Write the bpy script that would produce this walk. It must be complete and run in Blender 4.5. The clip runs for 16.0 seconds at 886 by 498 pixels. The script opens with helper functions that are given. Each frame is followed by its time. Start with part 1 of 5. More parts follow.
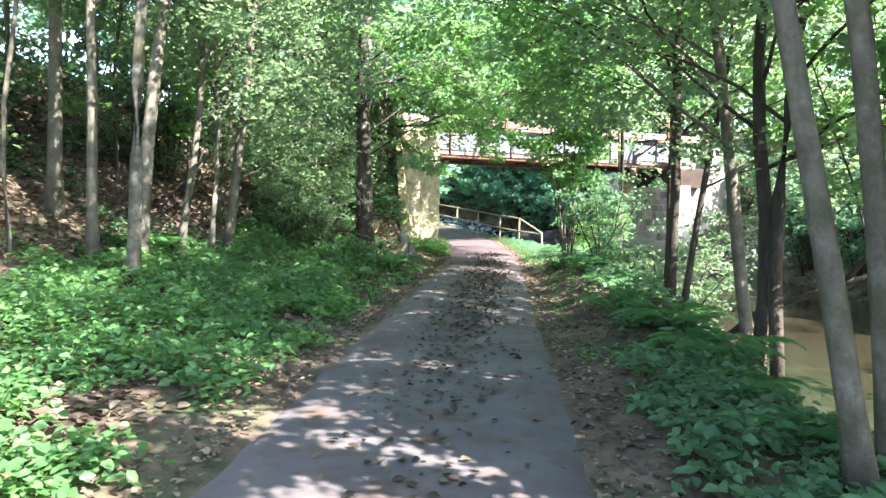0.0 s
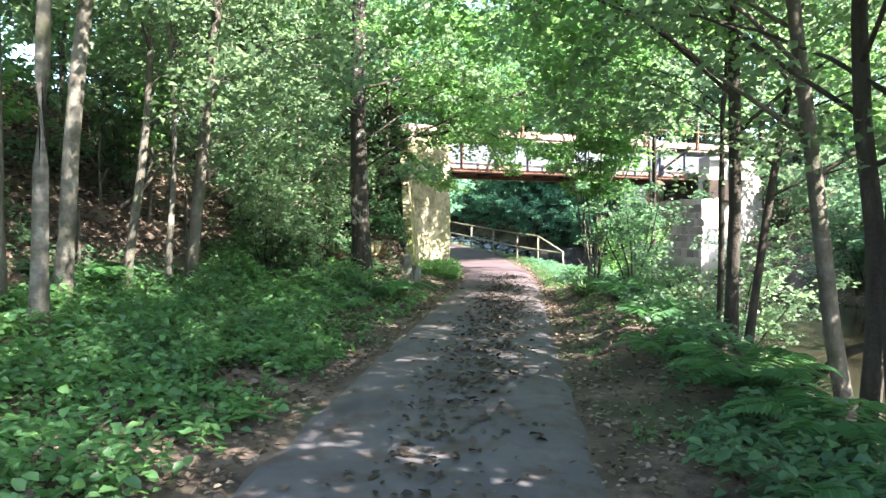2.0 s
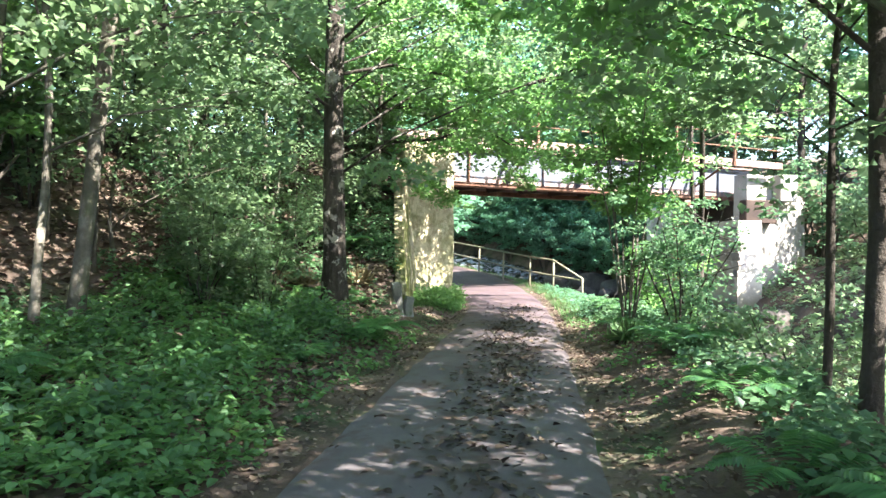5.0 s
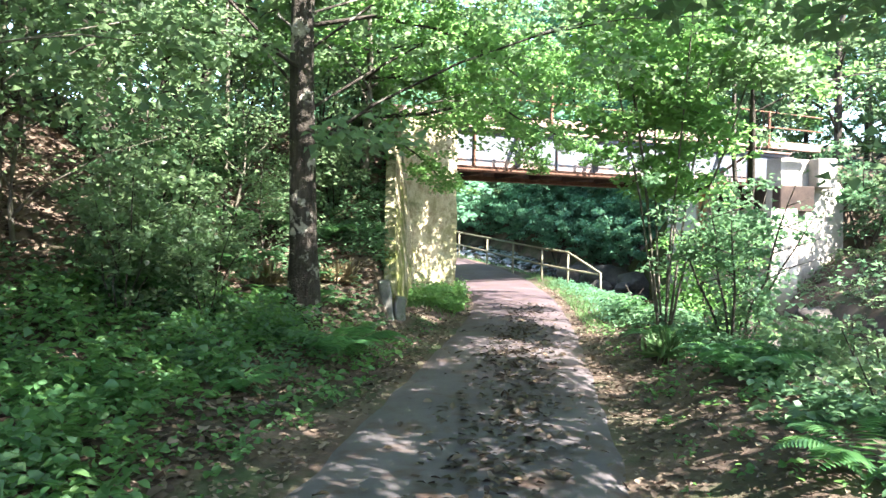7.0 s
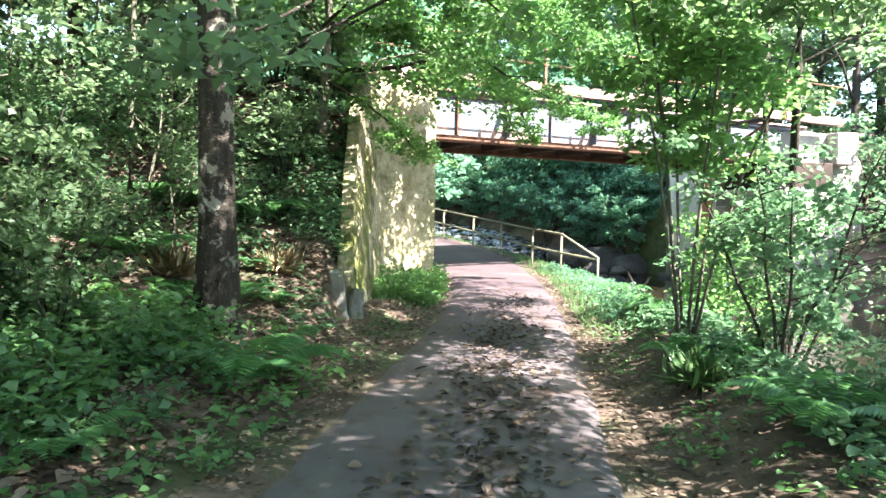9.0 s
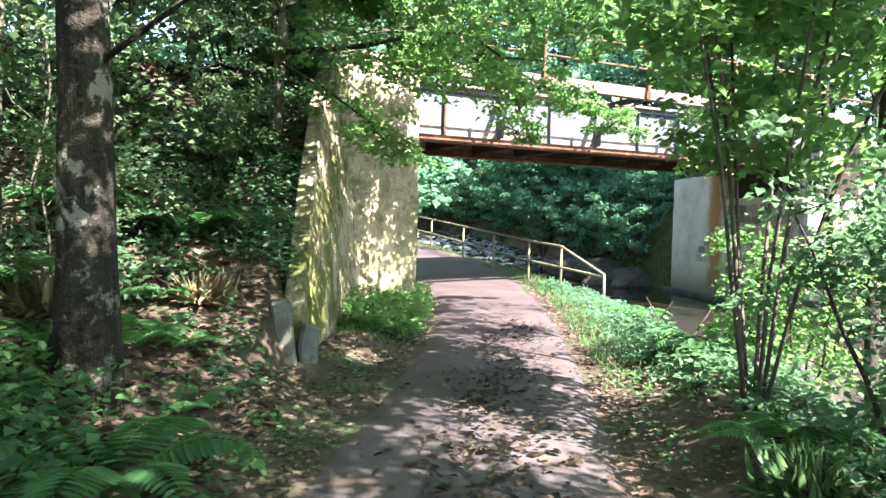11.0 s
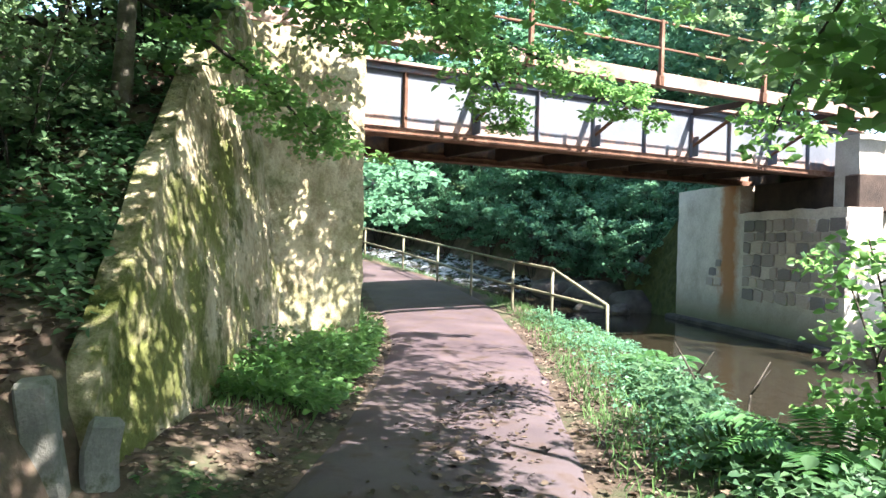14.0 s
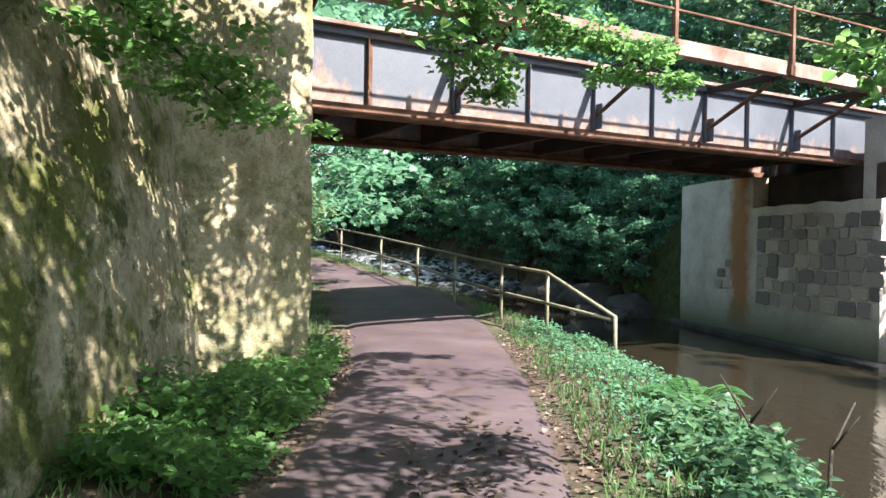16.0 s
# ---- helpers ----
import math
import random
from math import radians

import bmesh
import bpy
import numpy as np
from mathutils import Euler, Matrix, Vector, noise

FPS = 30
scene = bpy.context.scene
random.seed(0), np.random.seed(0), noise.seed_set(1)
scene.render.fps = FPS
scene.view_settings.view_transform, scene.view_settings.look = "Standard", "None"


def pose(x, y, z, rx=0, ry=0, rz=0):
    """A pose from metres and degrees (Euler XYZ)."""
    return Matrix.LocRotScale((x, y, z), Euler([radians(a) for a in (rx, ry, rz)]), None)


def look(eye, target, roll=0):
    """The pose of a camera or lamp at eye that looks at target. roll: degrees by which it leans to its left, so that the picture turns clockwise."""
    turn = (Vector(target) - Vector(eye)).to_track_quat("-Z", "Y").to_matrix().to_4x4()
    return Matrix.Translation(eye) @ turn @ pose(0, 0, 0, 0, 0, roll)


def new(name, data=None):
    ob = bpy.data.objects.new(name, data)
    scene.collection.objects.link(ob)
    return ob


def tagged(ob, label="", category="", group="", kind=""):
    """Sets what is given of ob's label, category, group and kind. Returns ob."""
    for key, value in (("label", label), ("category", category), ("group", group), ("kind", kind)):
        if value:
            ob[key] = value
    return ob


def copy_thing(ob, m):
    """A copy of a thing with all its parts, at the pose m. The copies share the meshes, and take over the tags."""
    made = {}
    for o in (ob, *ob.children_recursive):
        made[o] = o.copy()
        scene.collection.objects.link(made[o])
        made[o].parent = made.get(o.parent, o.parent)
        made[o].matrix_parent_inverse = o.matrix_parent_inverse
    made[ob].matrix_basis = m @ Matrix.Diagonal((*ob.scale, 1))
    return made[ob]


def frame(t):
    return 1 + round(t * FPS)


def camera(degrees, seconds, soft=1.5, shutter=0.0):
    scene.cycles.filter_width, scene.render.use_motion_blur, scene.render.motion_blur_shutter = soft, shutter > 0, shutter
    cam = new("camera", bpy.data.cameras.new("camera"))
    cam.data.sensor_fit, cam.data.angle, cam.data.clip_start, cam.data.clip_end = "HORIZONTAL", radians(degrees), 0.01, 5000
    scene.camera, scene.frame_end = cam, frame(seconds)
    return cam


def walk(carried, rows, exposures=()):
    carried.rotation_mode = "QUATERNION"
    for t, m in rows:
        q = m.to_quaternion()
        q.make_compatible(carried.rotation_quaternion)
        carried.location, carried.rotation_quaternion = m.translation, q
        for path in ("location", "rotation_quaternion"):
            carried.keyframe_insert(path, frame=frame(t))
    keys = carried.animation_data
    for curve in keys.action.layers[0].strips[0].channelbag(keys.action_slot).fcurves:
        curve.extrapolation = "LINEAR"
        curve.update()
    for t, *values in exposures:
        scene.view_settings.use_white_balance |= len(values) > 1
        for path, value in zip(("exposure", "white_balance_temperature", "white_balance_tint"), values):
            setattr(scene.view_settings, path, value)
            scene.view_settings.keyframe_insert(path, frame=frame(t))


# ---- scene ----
cam = camera(63.1, 16.0)
# seconds, x, y, z, then the three turns of pose()
ROWS = [
    (0.0, -0.001, -0.002, 1.585, 86.49, -0.99, 5.45),
    (0.5, -0.010, 0.544, 1.594, 87.43, -1.05, 4.97),
    (1.0, 0.017, 1.084, 1.593, 87.97, -0.19, 5.64),
    (1.5, 0.020, 1.617, 1.583, 87.80, -0.15, 7.23),
    (2.0, 0.005, 2.175, 1.581, 87.92, -0.07, 6.86),
    (2.5, -0.000, 2.641, 1.604, 88.54, -0.54, 7.36),
    (3.0, -0.046, 3.151, 1.616, 88.56, -0.68, 7.44),
    (5.5, -0.149, 5.822, 1.601, 89.61, -1.07, 8.03),
    (6.0, -0.188, 6.367, 1.600, 89.22, -1.22, 8.49),
    (6.5, -0.190, 6.945, 1.607, 88.94, -1.19, 8.45),
    (7.0, -0.188, 7.494, 1.609, 88.74, -0.89, 8.59),
    (7.5, -0.168, 8.077, 1.628, 88.36, -0.68, 7.30),
    (8.0, -0.193, 8.670, 1.612, 87.63, -0.94, 7.22),
    (8.5, -0.181, 9.227, 1.610, 87.00, -0.86, 7.31),
    (9.0, -0.191, 9.790, 1.630, 87.00, -1.35, 7.95),
    (11.5, -0.368, 12.572, 1.705, 87.87, -1.36, 6.84),
    (12.0, -0.340, 13.150, 1.702, 88.17, -1.19, 6.38),
    (12.5, -0.337, 13.717, 1.689, 88.26, -0.99, 6.20),
    (13.0, -0.291, 14.300, 1.682, 89.03, -0.92, 6.10),
    (13.5, -0.301, 14.849, 1.650, 88.87, -1.49, 5.94),
    (14.0, -0.286, 15.424, 1.649, 89.09, -1.53, 6.38),
    (14.5, -0.305, 15.995, 1.637, 88.81, -2.24, 6.63),
    (15.0, -0.254, 16.557, 1.642, 89.09, -2.31, 6.57),
    (15.5, -0.284, 17.074, 1.638, 88.76, -1.98, 6.89),
    (16.0, -0.302, 17.571, 1.625, 89.24, -0.96, 5.51),
]
# the clip opens up in the deep shade and closes again by the bright wall
EXPOSURES = [(0.0, 3.35), (3.0, 3.15), (6.0, 3.2), (9.0, 3.35), (11.5, 3.05), (12.5, 2.95), (14.5, 2.7), (16.0, 2.15)]
walk(cam, [(t, pose(x, y, z, rx, ry, rz)) for t, x, y, z, rx, ry, rz in ROWS], EXPOSURES)

# ---- light ----
SUN_TO = Vector((0.84, -0.54, 0.0)).normalized()
SUN_EL = radians(45)
world = bpy.data.worlds.new("sky")
scene.world = world
world.use_nodes = True
wn = world.node_tree
sky = wn.nodes.new("ShaderNodeTexSky")
sky.sky_type, sky.sun_disc = "NISHITA", False
sky.sun_elevation, sky.sun_rotation = SUN_EL, math.atan2(SUN_TO.x, SUN_TO.y)
wn.links.new(sky.outputs[0], wn.nodes["Background"].inputs[0])
wn.nodes["Background"].inputs[1].default_value = 0.12
sun = new("sun", bpy.data.lights.new("sun", "SUN"))
sun.data.energy, sun.data.angle, sun.data.color = 5.0, radians(0.53), (1.0, 0.95, 0.88)
sun_from = Vector((SUN_TO.x * math.cos(SUN_EL), SUN_TO.y * math.cos(SUN_EL), math.sin(SUN_EL)))
sun.matrix_world = look(sun_from * 60, (0, 0, 0))

rng = np.random.default_rng(7)


# ---- materials ----
def shader(name):
    m = bpy.data.materials.new(name)
    m.use_nodes = True
    t = m.node_tree
    return m, t, t.nodes["Principled BSDF"]


def noise_tex(t, scale, detail=4.0, rough=0.55, src=None, stretch=None):
    n = t.nodes.new("ShaderNodeTexNoise")
    n.inputs["Scale"].default_value, n.inputs["Detail"].default_value, n.inputs["Roughness"].default_value = scale, detail, rough
    c = t.nodes.new("ShaderNodeTexCoord")
    out = c.outputs["Object"]
    if stretch:
        mp = t.nodes.new("ShaderNodeMapping")
        mp.inputs["Scale"].default_value = stretch
        t.links.new(out, mp.inputs[0])
        out = mp.outputs[0]
    t.links.new(out, n.inputs["Vector"])
    return n.outputs["Fac"]


def ramp(t, fac, stops):
    r = t.nodes.new("ShaderNodeValToRGB")
    e = r.color_ramp.elements
    while len(e) < len(stops):
        e.new(0.5)
    for k, (p, c) in zip(e, stops):
        k.position, k.color = p, (*c, 1)
    t.links.new(fac, r.inputs[0])
    return r.outputs[0]


def mix(t, fac, a, b, mode="MIX"):
    n = t.nodes.new("ShaderNodeMix")
    n.data_type, n.blend_type = "RGBA", mode
    for sock, v in ((n.inputs[0], fac), (n.inputs[6], a), (n.inputs[7], b)):
        if isinstance(v, (int, float)):
            sock.default_value = v
        elif isinstance(v, tuple):
            sock.default_value = (*v, 1)
        else:
            t.links.new(v, sock)
    return n.outputs[2]


def relief(t, bsdf, fac, strength, dist=0.02):
    b = t.nodes.new("ShaderNodeBump")
    b.inputs["Strength"].default_value, b.inputs["Distance"].default_value = strength, dist
    t.links.new(fac, b.inputs["Height"])
    t.links.new(b.outputs[0], bsdf.inputs["Normal"])


def surface(name, stops, scale, fine=40.0, rough=0.9, bump=0.4, metal=0.0, stretch=None, dist=0.02, patch=None):
    """A two-scale surface: colours by a broad noise, darker and lighter grain by a fine one."""
    m, t, b = shader(name)
    col = ramp(t, noise_tex(t, scale, 5, 0.6, stretch=stretch), stops)
    grain = noise_tex(t, fine, 4, 0.65)
    col = mix(t, 0.5, col, ramp(t, grain, [(0.25, (0.35, 0.35, 0.35)), (0.75, (1.0, 1.0, 1.0))]), "MULTIPLY")
    if patch:
        pcol, pscale, lo, hi = patch
        col = mix(t, ramp(t, noise_tex(t, pscale, 5, 0.65), [(lo, (0, 0, 0)), (hi, (1, 1, 1))]), col, pcol)
    t.links.new(col, b.inputs["Base Color"])
    b.inputs["Roughness"].default_value, b.inputs["Metallic"].default_value = rough, metal
    b.inputs["Specular IOR Level"].default_value = 0.3
    relief(t, b, grain, bump, dist)
    return m


def wall_material(name, damp, moss, pale):
    """Old render over rubble: blotched, streaked by damp and overgrown with moss in patches."""
    m, t, b = shader(name)
    col = ramp(t, noise_tex(t, 1.1, 5, 0.6), [(0.25, (0.23 * pale, 0.185 * pale, 0.115 * pale)), (0.5, (0.38 * pale, 0.32 * pale, 0.225 * pale)), (0.8, (0.54 * pale, 0.47 * pale, 0.37 * pale))])
    blot = noise_tex(t, 4.5, 6, 0.7)
    col = mix(t, 0.75, col, ramp(t, blot, [(0.32, (0.36, 0.33, 0.25)), (0.5, (0.9, 0.9, 0.88)), (0.7, (1.0, 1.0, 1.0))]), "MULTIPLY")
    streak = noise_tex(t, 1.6, 5, 0.65, stretch=(2.0, 2.0, 0.55))
    col = mix(t, ramp(t, streak, [(0.52, (0, 0, 0)), (0.64, (damp, damp, damp))]), col, (0.085, 0.080, 0.035))
    col = mix(t, ramp(t, noise_tex(t, 0.9, 6, 0.7), [(0.47, (0, 0, 0)), (0.58, (moss, moss, moss))]), col, (0.10, 0.115, 0.025))
    col = mix(t, ramp(t, noise_tex(t, 2.3, 6, 0.75), [(0.53, (0, 0, 0)), (0.62, (moss, moss, moss))]), col, (0.055, 0.065, 0.016))
    grain = noise_tex(t, 22, 4, 0.7)
    col = mix(t, 0.55, col, ramp(t, grain, [(0.3, (0.5, 0.5, 0.5)), (0.6, (1, 1, 1))]), "MULTIPLY")
    t.links.new(col, b.inputs["Base Color"])
    b.inputs["Roughness"].default_value, b.inputs["Specular IOR Level"].default_value = 0.95, 0.2
    high = t.nodes.new("ShaderNodeMath")
    high.operation = "MULTIPLY_ADD"
    high.inputs[1].default_value = 0.35
    t.links.new(grain, high.inputs[0])
    t.links.new(blot, high.inputs[2])
    relief(t, b, high.outputs[0], 0.9, 0.06)
    return m


def leaf_material(name, dark, mid, light, through_col, share=0.35, rough=0.45):
    """Leaves: the colour varies from leaf to leaf, and a share of the light passes through."""
    m, t, b = shader(name)
    g = t.nodes.new("ShaderNodeNewGeometry")
    col = ramp(t, g.outputs["Random Per Island"], [(0.0, dark), (0.55, mid), (1.0, light)])
    broad = noise_tex(t, 0.8, 3)
    col = mix(t, 0.6, col, ramp(t, broad, [(0.3, (0.55, 0.6, 0.55)), (0.7, (1.0, 1.0, 0.9))]), "MULTIPLY")
    t.links.new(col, b.inputs["Base Color"])
    b.inputs["Roughness"].default_value = rough
    b.inputs["Specular IOR Level"].default_value = 0.35
    tr = t.nodes.new("ShaderNodeBsdfTranslucent")
    t.links.new(mix(t, 0.75, col, through_col), tr.inputs[0])
    ms = t.nodes.new("ShaderNodeMixShader")
    ms.inputs[0].default_value = share
    t.links.new(b.outputs[0], ms.inputs[1])
    t.links.new(tr.outputs[0], ms.inputs[2])
    t.links.new(ms.outputs[0], t.nodes["Material Output"].inputs["Surface"])
    return m


LEAF = leaf_material("leaf_beech", (0.048, 0.090, 0.054), (0.088, 0.145, 0.082), (0.150, 0.220, 0.120), (0.33, 0.48, 0.24), 0.48)
LEAF_FRESH = leaf_material("leaf_hazel", (0.047, 0.112, 0.043), (0.082, 0.180, 0.064), (0.138, 0.260, 0.088), (0.31, 0.55, 0.17), 0.50)
LEAF_DEEP = leaf_material("leaf_undergrowth", (0.052, 0.110, 0.064), (0.084, 0.165, 0.092), (0.130, 0.23, 0.118), (0.21, 0.38, 0.19), 0.42)
LEAF_COVER = leaf_material("leaf_ground_elder", (0.042, 0.108, 0.046), (0.074, 0.168, 0.068), (0.130, 0.245, 0.092), (0.24, 0.46, 0.13), 0.4)
# paler and bluer: haze put into the far leaves; bank herbs share it
LEAF_BLUE = leaf_material("leaf_haze_and_herb", (0.072, 0.182, 0.111), (0.111, 0.247, 0.156), (0.163, 0.325, 0.202), (0.24, 0.48, 0.29), 0.44)
GRASS = leaf_material("grass_blade", (0.07, 0.14, 0.05), (0.105, 0.20, 0.08), (0.16, 0.27, 0.12), (0.25, 0.42, 0.15), 0.4)
STRAW = leaf_material("dry_grass", (0.20, 0.15, 0.085), (0.32, 0.25, 0.15), (0.45, 0.37, 0.25), (0.4, 0.3, 0.15), 0.25)
FERN = leaf_material("fern_frond", (0.042, 0.118, 0.048), (0.062, 0.16, 0.062), (0.095, 0.205, 0.08), (0.18, 0.40, 0.13), 0.4)
LITTER = leaf_material("dead_leaf", (0.045, 0.028, 0.020), (0.115, 0.082, 0.064), (0.27, 0.205, 0.165), (0.14, 0.08, 0.05), 0.12, 0.7)
LITTER_DARK = leaf_material("wet_dead_leaf", (0.018, 0.012, 0.010), (0.045, 0.03, 0.022), (0.14, 0.10, 0.075), (0.05, 0.03, 0.02), 0.08, 0.6)
BARK = surface("bark_dark", [(0.3, (0.028, 0.022, 0.018)), (0.6, (0.066, 0.055, 0.045)), (0.8, (0.12, 0.105, 0.09))], 3.0, 26, 0.95, 0.9, stretch=(3, 3, 0.8), dist=0.03)
BARK_GREY = surface("bark_grey", [(0.3, (0.075, 0.066, 0.052)), (0.55, (0.135, 0.118, 0.096)), (0.8, (0.22, 0.20, 0.172))], 3.5, 30, 0.9, 0.7, stretch=(2, 2, 1.4), patch=((0.05, 0.062, 0.03), 2.0, 0.5, 0.68))
BARK_PALE = surface("bark_pale", [(0.3, (0.075, 0.065, 0.050)), (0.5, (0.15, 0.132, 0.108)), (0.75, (0.27, 0.245, 0.21))], 4.0, 30, 0.85, 0.6, stretch=(1.5, 1.5, 2.2), patch=((0.055, 0.055, 0.032), 3.0, 0.52, 0.66))
# pale patches on the stout trunk are sun dapples painted into its bark
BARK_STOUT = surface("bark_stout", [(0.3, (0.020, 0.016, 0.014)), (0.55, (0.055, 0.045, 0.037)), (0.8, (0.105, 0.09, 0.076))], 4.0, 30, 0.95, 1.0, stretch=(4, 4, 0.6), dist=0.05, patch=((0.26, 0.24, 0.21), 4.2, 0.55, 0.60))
EARTH = surface("forest_floor", [(0.3, (0.040, 0.028, 0.022)), (0.5, (0.10, 0.070, 0.054)), (0.7, (0.19, 0.135, 0.105))], 1.3, 22, 0.95, 0.9, patch=((0.035, 0.06, 0.022), 0.7, 0.5, 0.68))
WALL = wall_material("wing_render", 0.55, 0.9, 1.05)
PIER = wall_material("pier_render", 0.12, 0.48, 1.25)
MOSS = surface("moss", [(0.3, (0.03, 0.04, 0.014)), (0.7, (0.09, 0.10, 0.035))], 4.0, 60, 1.0, 0.9)
MORTAR = surface("pier_mortar", [(0.3, (0.26, 0.23, 0.20)), (0.7, (0.46, 0.42, 0.38))], 0.9, 30, 0.95, 0.6, patch=((0.13, 0.11, 0.085), 0.7, 0.58, 0.75))
ROCK = surface("dark_rock", [(0.3, (0.03, 0.027, 0.025)), (0.7, (0.11, 0.095, 0.085))], 1.2, 9, 0.85, 0.9, dist=0.06)
STEEL = surface("girder_paint", [(0.3, (0.10, 0.115, 0.155)), (0.6, (0.155, 0.175, 0.22)), (0.85, (0.23, 0.245, 0.29))], 0.7, 30, 0.65, 0.15, 0.0, patch=((0.17, 0.085, 0.055), 1.5, 0.49, 0.66))


def web_material():
    """Flaking grey paint with rust creeping up from the bottom flange and running down from the top."""
    m, t, b = shader("web_paint")
    col = ramp(t, noise_tex(t, 0.7, 5, 0.6), [(0.3, (0.072, 0.080, 0.105)), (0.6, (0.112, 0.122, 0.150)), (0.85, (0.17, 0.18, 0.21))])
    c = t.nodes.new("ShaderNodeTexCoord")
    sep = t.nodes.new("ShaderNodeSeparateXYZ")
    t.links.new(c.outputs["Object"], sep.inputs[0])
    low = t.nodes.new("ShaderNodeMapRange")
    low.inputs[1].default_value, low.inputs[2].default_value, low.inputs[3].default_value, low.inputs[4].default_value = 0.0, 0.62, 0.36, -0.06
    t.links.new(sep.outputs["Z"], low.inputs[0])
    add = t.nodes.new("ShaderNodeMath")
    add.operation = "ADD"
    t.links.new(low.outputs[0], add.inputs[0])
    t.links.new(noise_tex(t, 2.2, 7, 0.72, stretch=(1.0, 1.0, 0.45)), add.inputs[1])
    rust = ramp(t, noise_tex(t, 7, 5, 0.7), [(0.3, (0.15, 0.075, 0.05)), (0.6, (0.30, 0.19, 0.15)), (0.8, (0.42, 0.32, 0.28))])
    col = mix(t, ramp(t, add.outputs[0], [(0.55, (0, 0, 0)), (0.74, (0.9, 0.9, 0.9))]), col, rust)
    grain = noise_tex(t, 34, 4, 0.65)
    col = mix(t, 0.35, col, ramp(t, grain, [(0.3, (0.5, 0.48, 0.46)), (0.6, (1, 1, 1))]), "MULTIPLY")
    t.links.new(col, b.inputs["Base Color"])
    b.inputs["Roughness"].default_value = 0.6
    relief(t, b, grain, 0.15, 0.01)
    return m


WEB = web_material()
RUST = surface("rusted_steel", [(0.3, (0.07, 0.035, 0.024)), (0.55, (0.17, 0.085, 0.055)), (0.8, (0.34, 0.22, 0.17))], 2.5, 40, 0.85, 0.5, 0.1)
RUST_PALE = surface("weathered_edge_beam", [(0.3, (0.16, 0.09, 0.07)), (0.55, (0.31, 0.21, 0.18)), (0.8, (0.45, 0.36, 0.33))], 2.2, 40, 0.85, 0.5)
# near-black brown: shade under the deck and at the bearing put into colour
SHADE_DARK = surface("underside_shade", [(0.3, (0.025, 0.018, 0.016)), (0.7, (0.075, 0.05, 0.04))], 2.0, 30, 0.9, 0.5)
RAIL_PAINT = surface("railing_paint", [(0.3, (0.15, 0.14, 0.09)), (0.6, (0.27, 0.255, 0.18)), (0.85, (0.36, 0.35, 0.29))], 4.0, 60, 0.7, 0.3, patch=((0.12, 0.06, 0.03), 6.0, 0.6, 0.75))
POST_STONE = surface("boundary_stone", [(0.3, (0.13, 0.13, 0.115)), (0.7, (0.25, 0.24, 0.22))], 4.0, 50, 0.9, 0.5, patch=((0.05, 0.06, 0.025), 5.0, 0.55, 0.68))


def stone_material():
    """Stones that differ from one another in tone."""
    m, t, b = shader("rubble_stone")
    oi = t.nodes.new("ShaderNodeObjectInfo")
    col = ramp(t, oi.outputs["Random"], [(0.0, (0.17, 0.145, 0.14)), (0.25, (0.28, 0.24, 0.22)), (0.7, (0.42, 0.35, 0.30)), (1.0, (0.56, 0.47, 0.39))])
    grain = noise_tex(t, 9, 5, 0.7)
    col = mix(t, 0.6, col, ramp(t, grain, [(0.3, (0.5, 0.5, 0.5)), (0.7, (1, 1, 1))]), "MULTIPLY")
    t.links.new(col, b.inputs["Base Color"])
    b.inputs["Roughness"].default_value = 0.9
    relief(t, b, grain, 0.6, 0.02)
    return m


STONE_FACE = stone_material()


def road_material():
    m, t, b = shader("asphalt")
    c = t.nodes.new("ShaderNodeTexCoord")
    sep = t.nodes.new("ShaderNodeSeparateXYZ")
    t.links.new(c.outputs["Object"], sep.inputs[0])
    mr = t.nodes.new("ShaderNodeMapRange")
    mr.inputs[1].default_value, mr.inputs[2].default_value = 12.0, 25.0
    t.links.new(sep.outputs["Y"], mr.inputs[0])
    grey = ramp(t, noise_tex(t, 0.9, 5, 0.65), [(0.3, (0.085, 0.075, 0.081)), (0.5, (0.110, 0.098, 0.104)), (0.75, (0.140, 0.127, 0.130))])
    red = ramp(t, noise_tex(t, 1.3, 5, 0.65), [(0.3, (0.070, 0.047, 0.054)), (0.5, (0.103, 0.072, 0.082)), (0.75, (0.148, 0.109, 0.118))])
    col = mix(t, mr.outputs[0], grey, red)
    dirt = ramp(t, noise_tex(t, 2.6, 6, 0.7), [(0.5, (0, 0, 0)), (0.66, (1, 1, 1))])
    col = mix(t, dirt, col, (0.085, 0.054, 0.042))
    col = mix(t, 0.8, col, ramp(t, noise_tex(t, 0.55, 5, 0.7), [(0.36, (0.68, 0.66, 0.68)), (0.6, (1.0, 1.0, 1.0)), (0.75, (1.15, 1.1, 1.08))]), "MULTIPLY")
    grain = noise_tex(t, 130, 3, 0.7)
    col = mix(t, 0.55, col, ramp(t, grain, [(0.3, (0.45, 0.45, 0.45)), (0.7, (1, 1, 1))]), "MULTIPLY")
    t.links.new(col, b.inputs["Base Color"])
    b.inputs["Roughness"].default_value, b.inputs["Specular IOR Level"].default_value = 0.8, 0.35
    relief(t, b, grain, 0.5, 0.006)
    return m


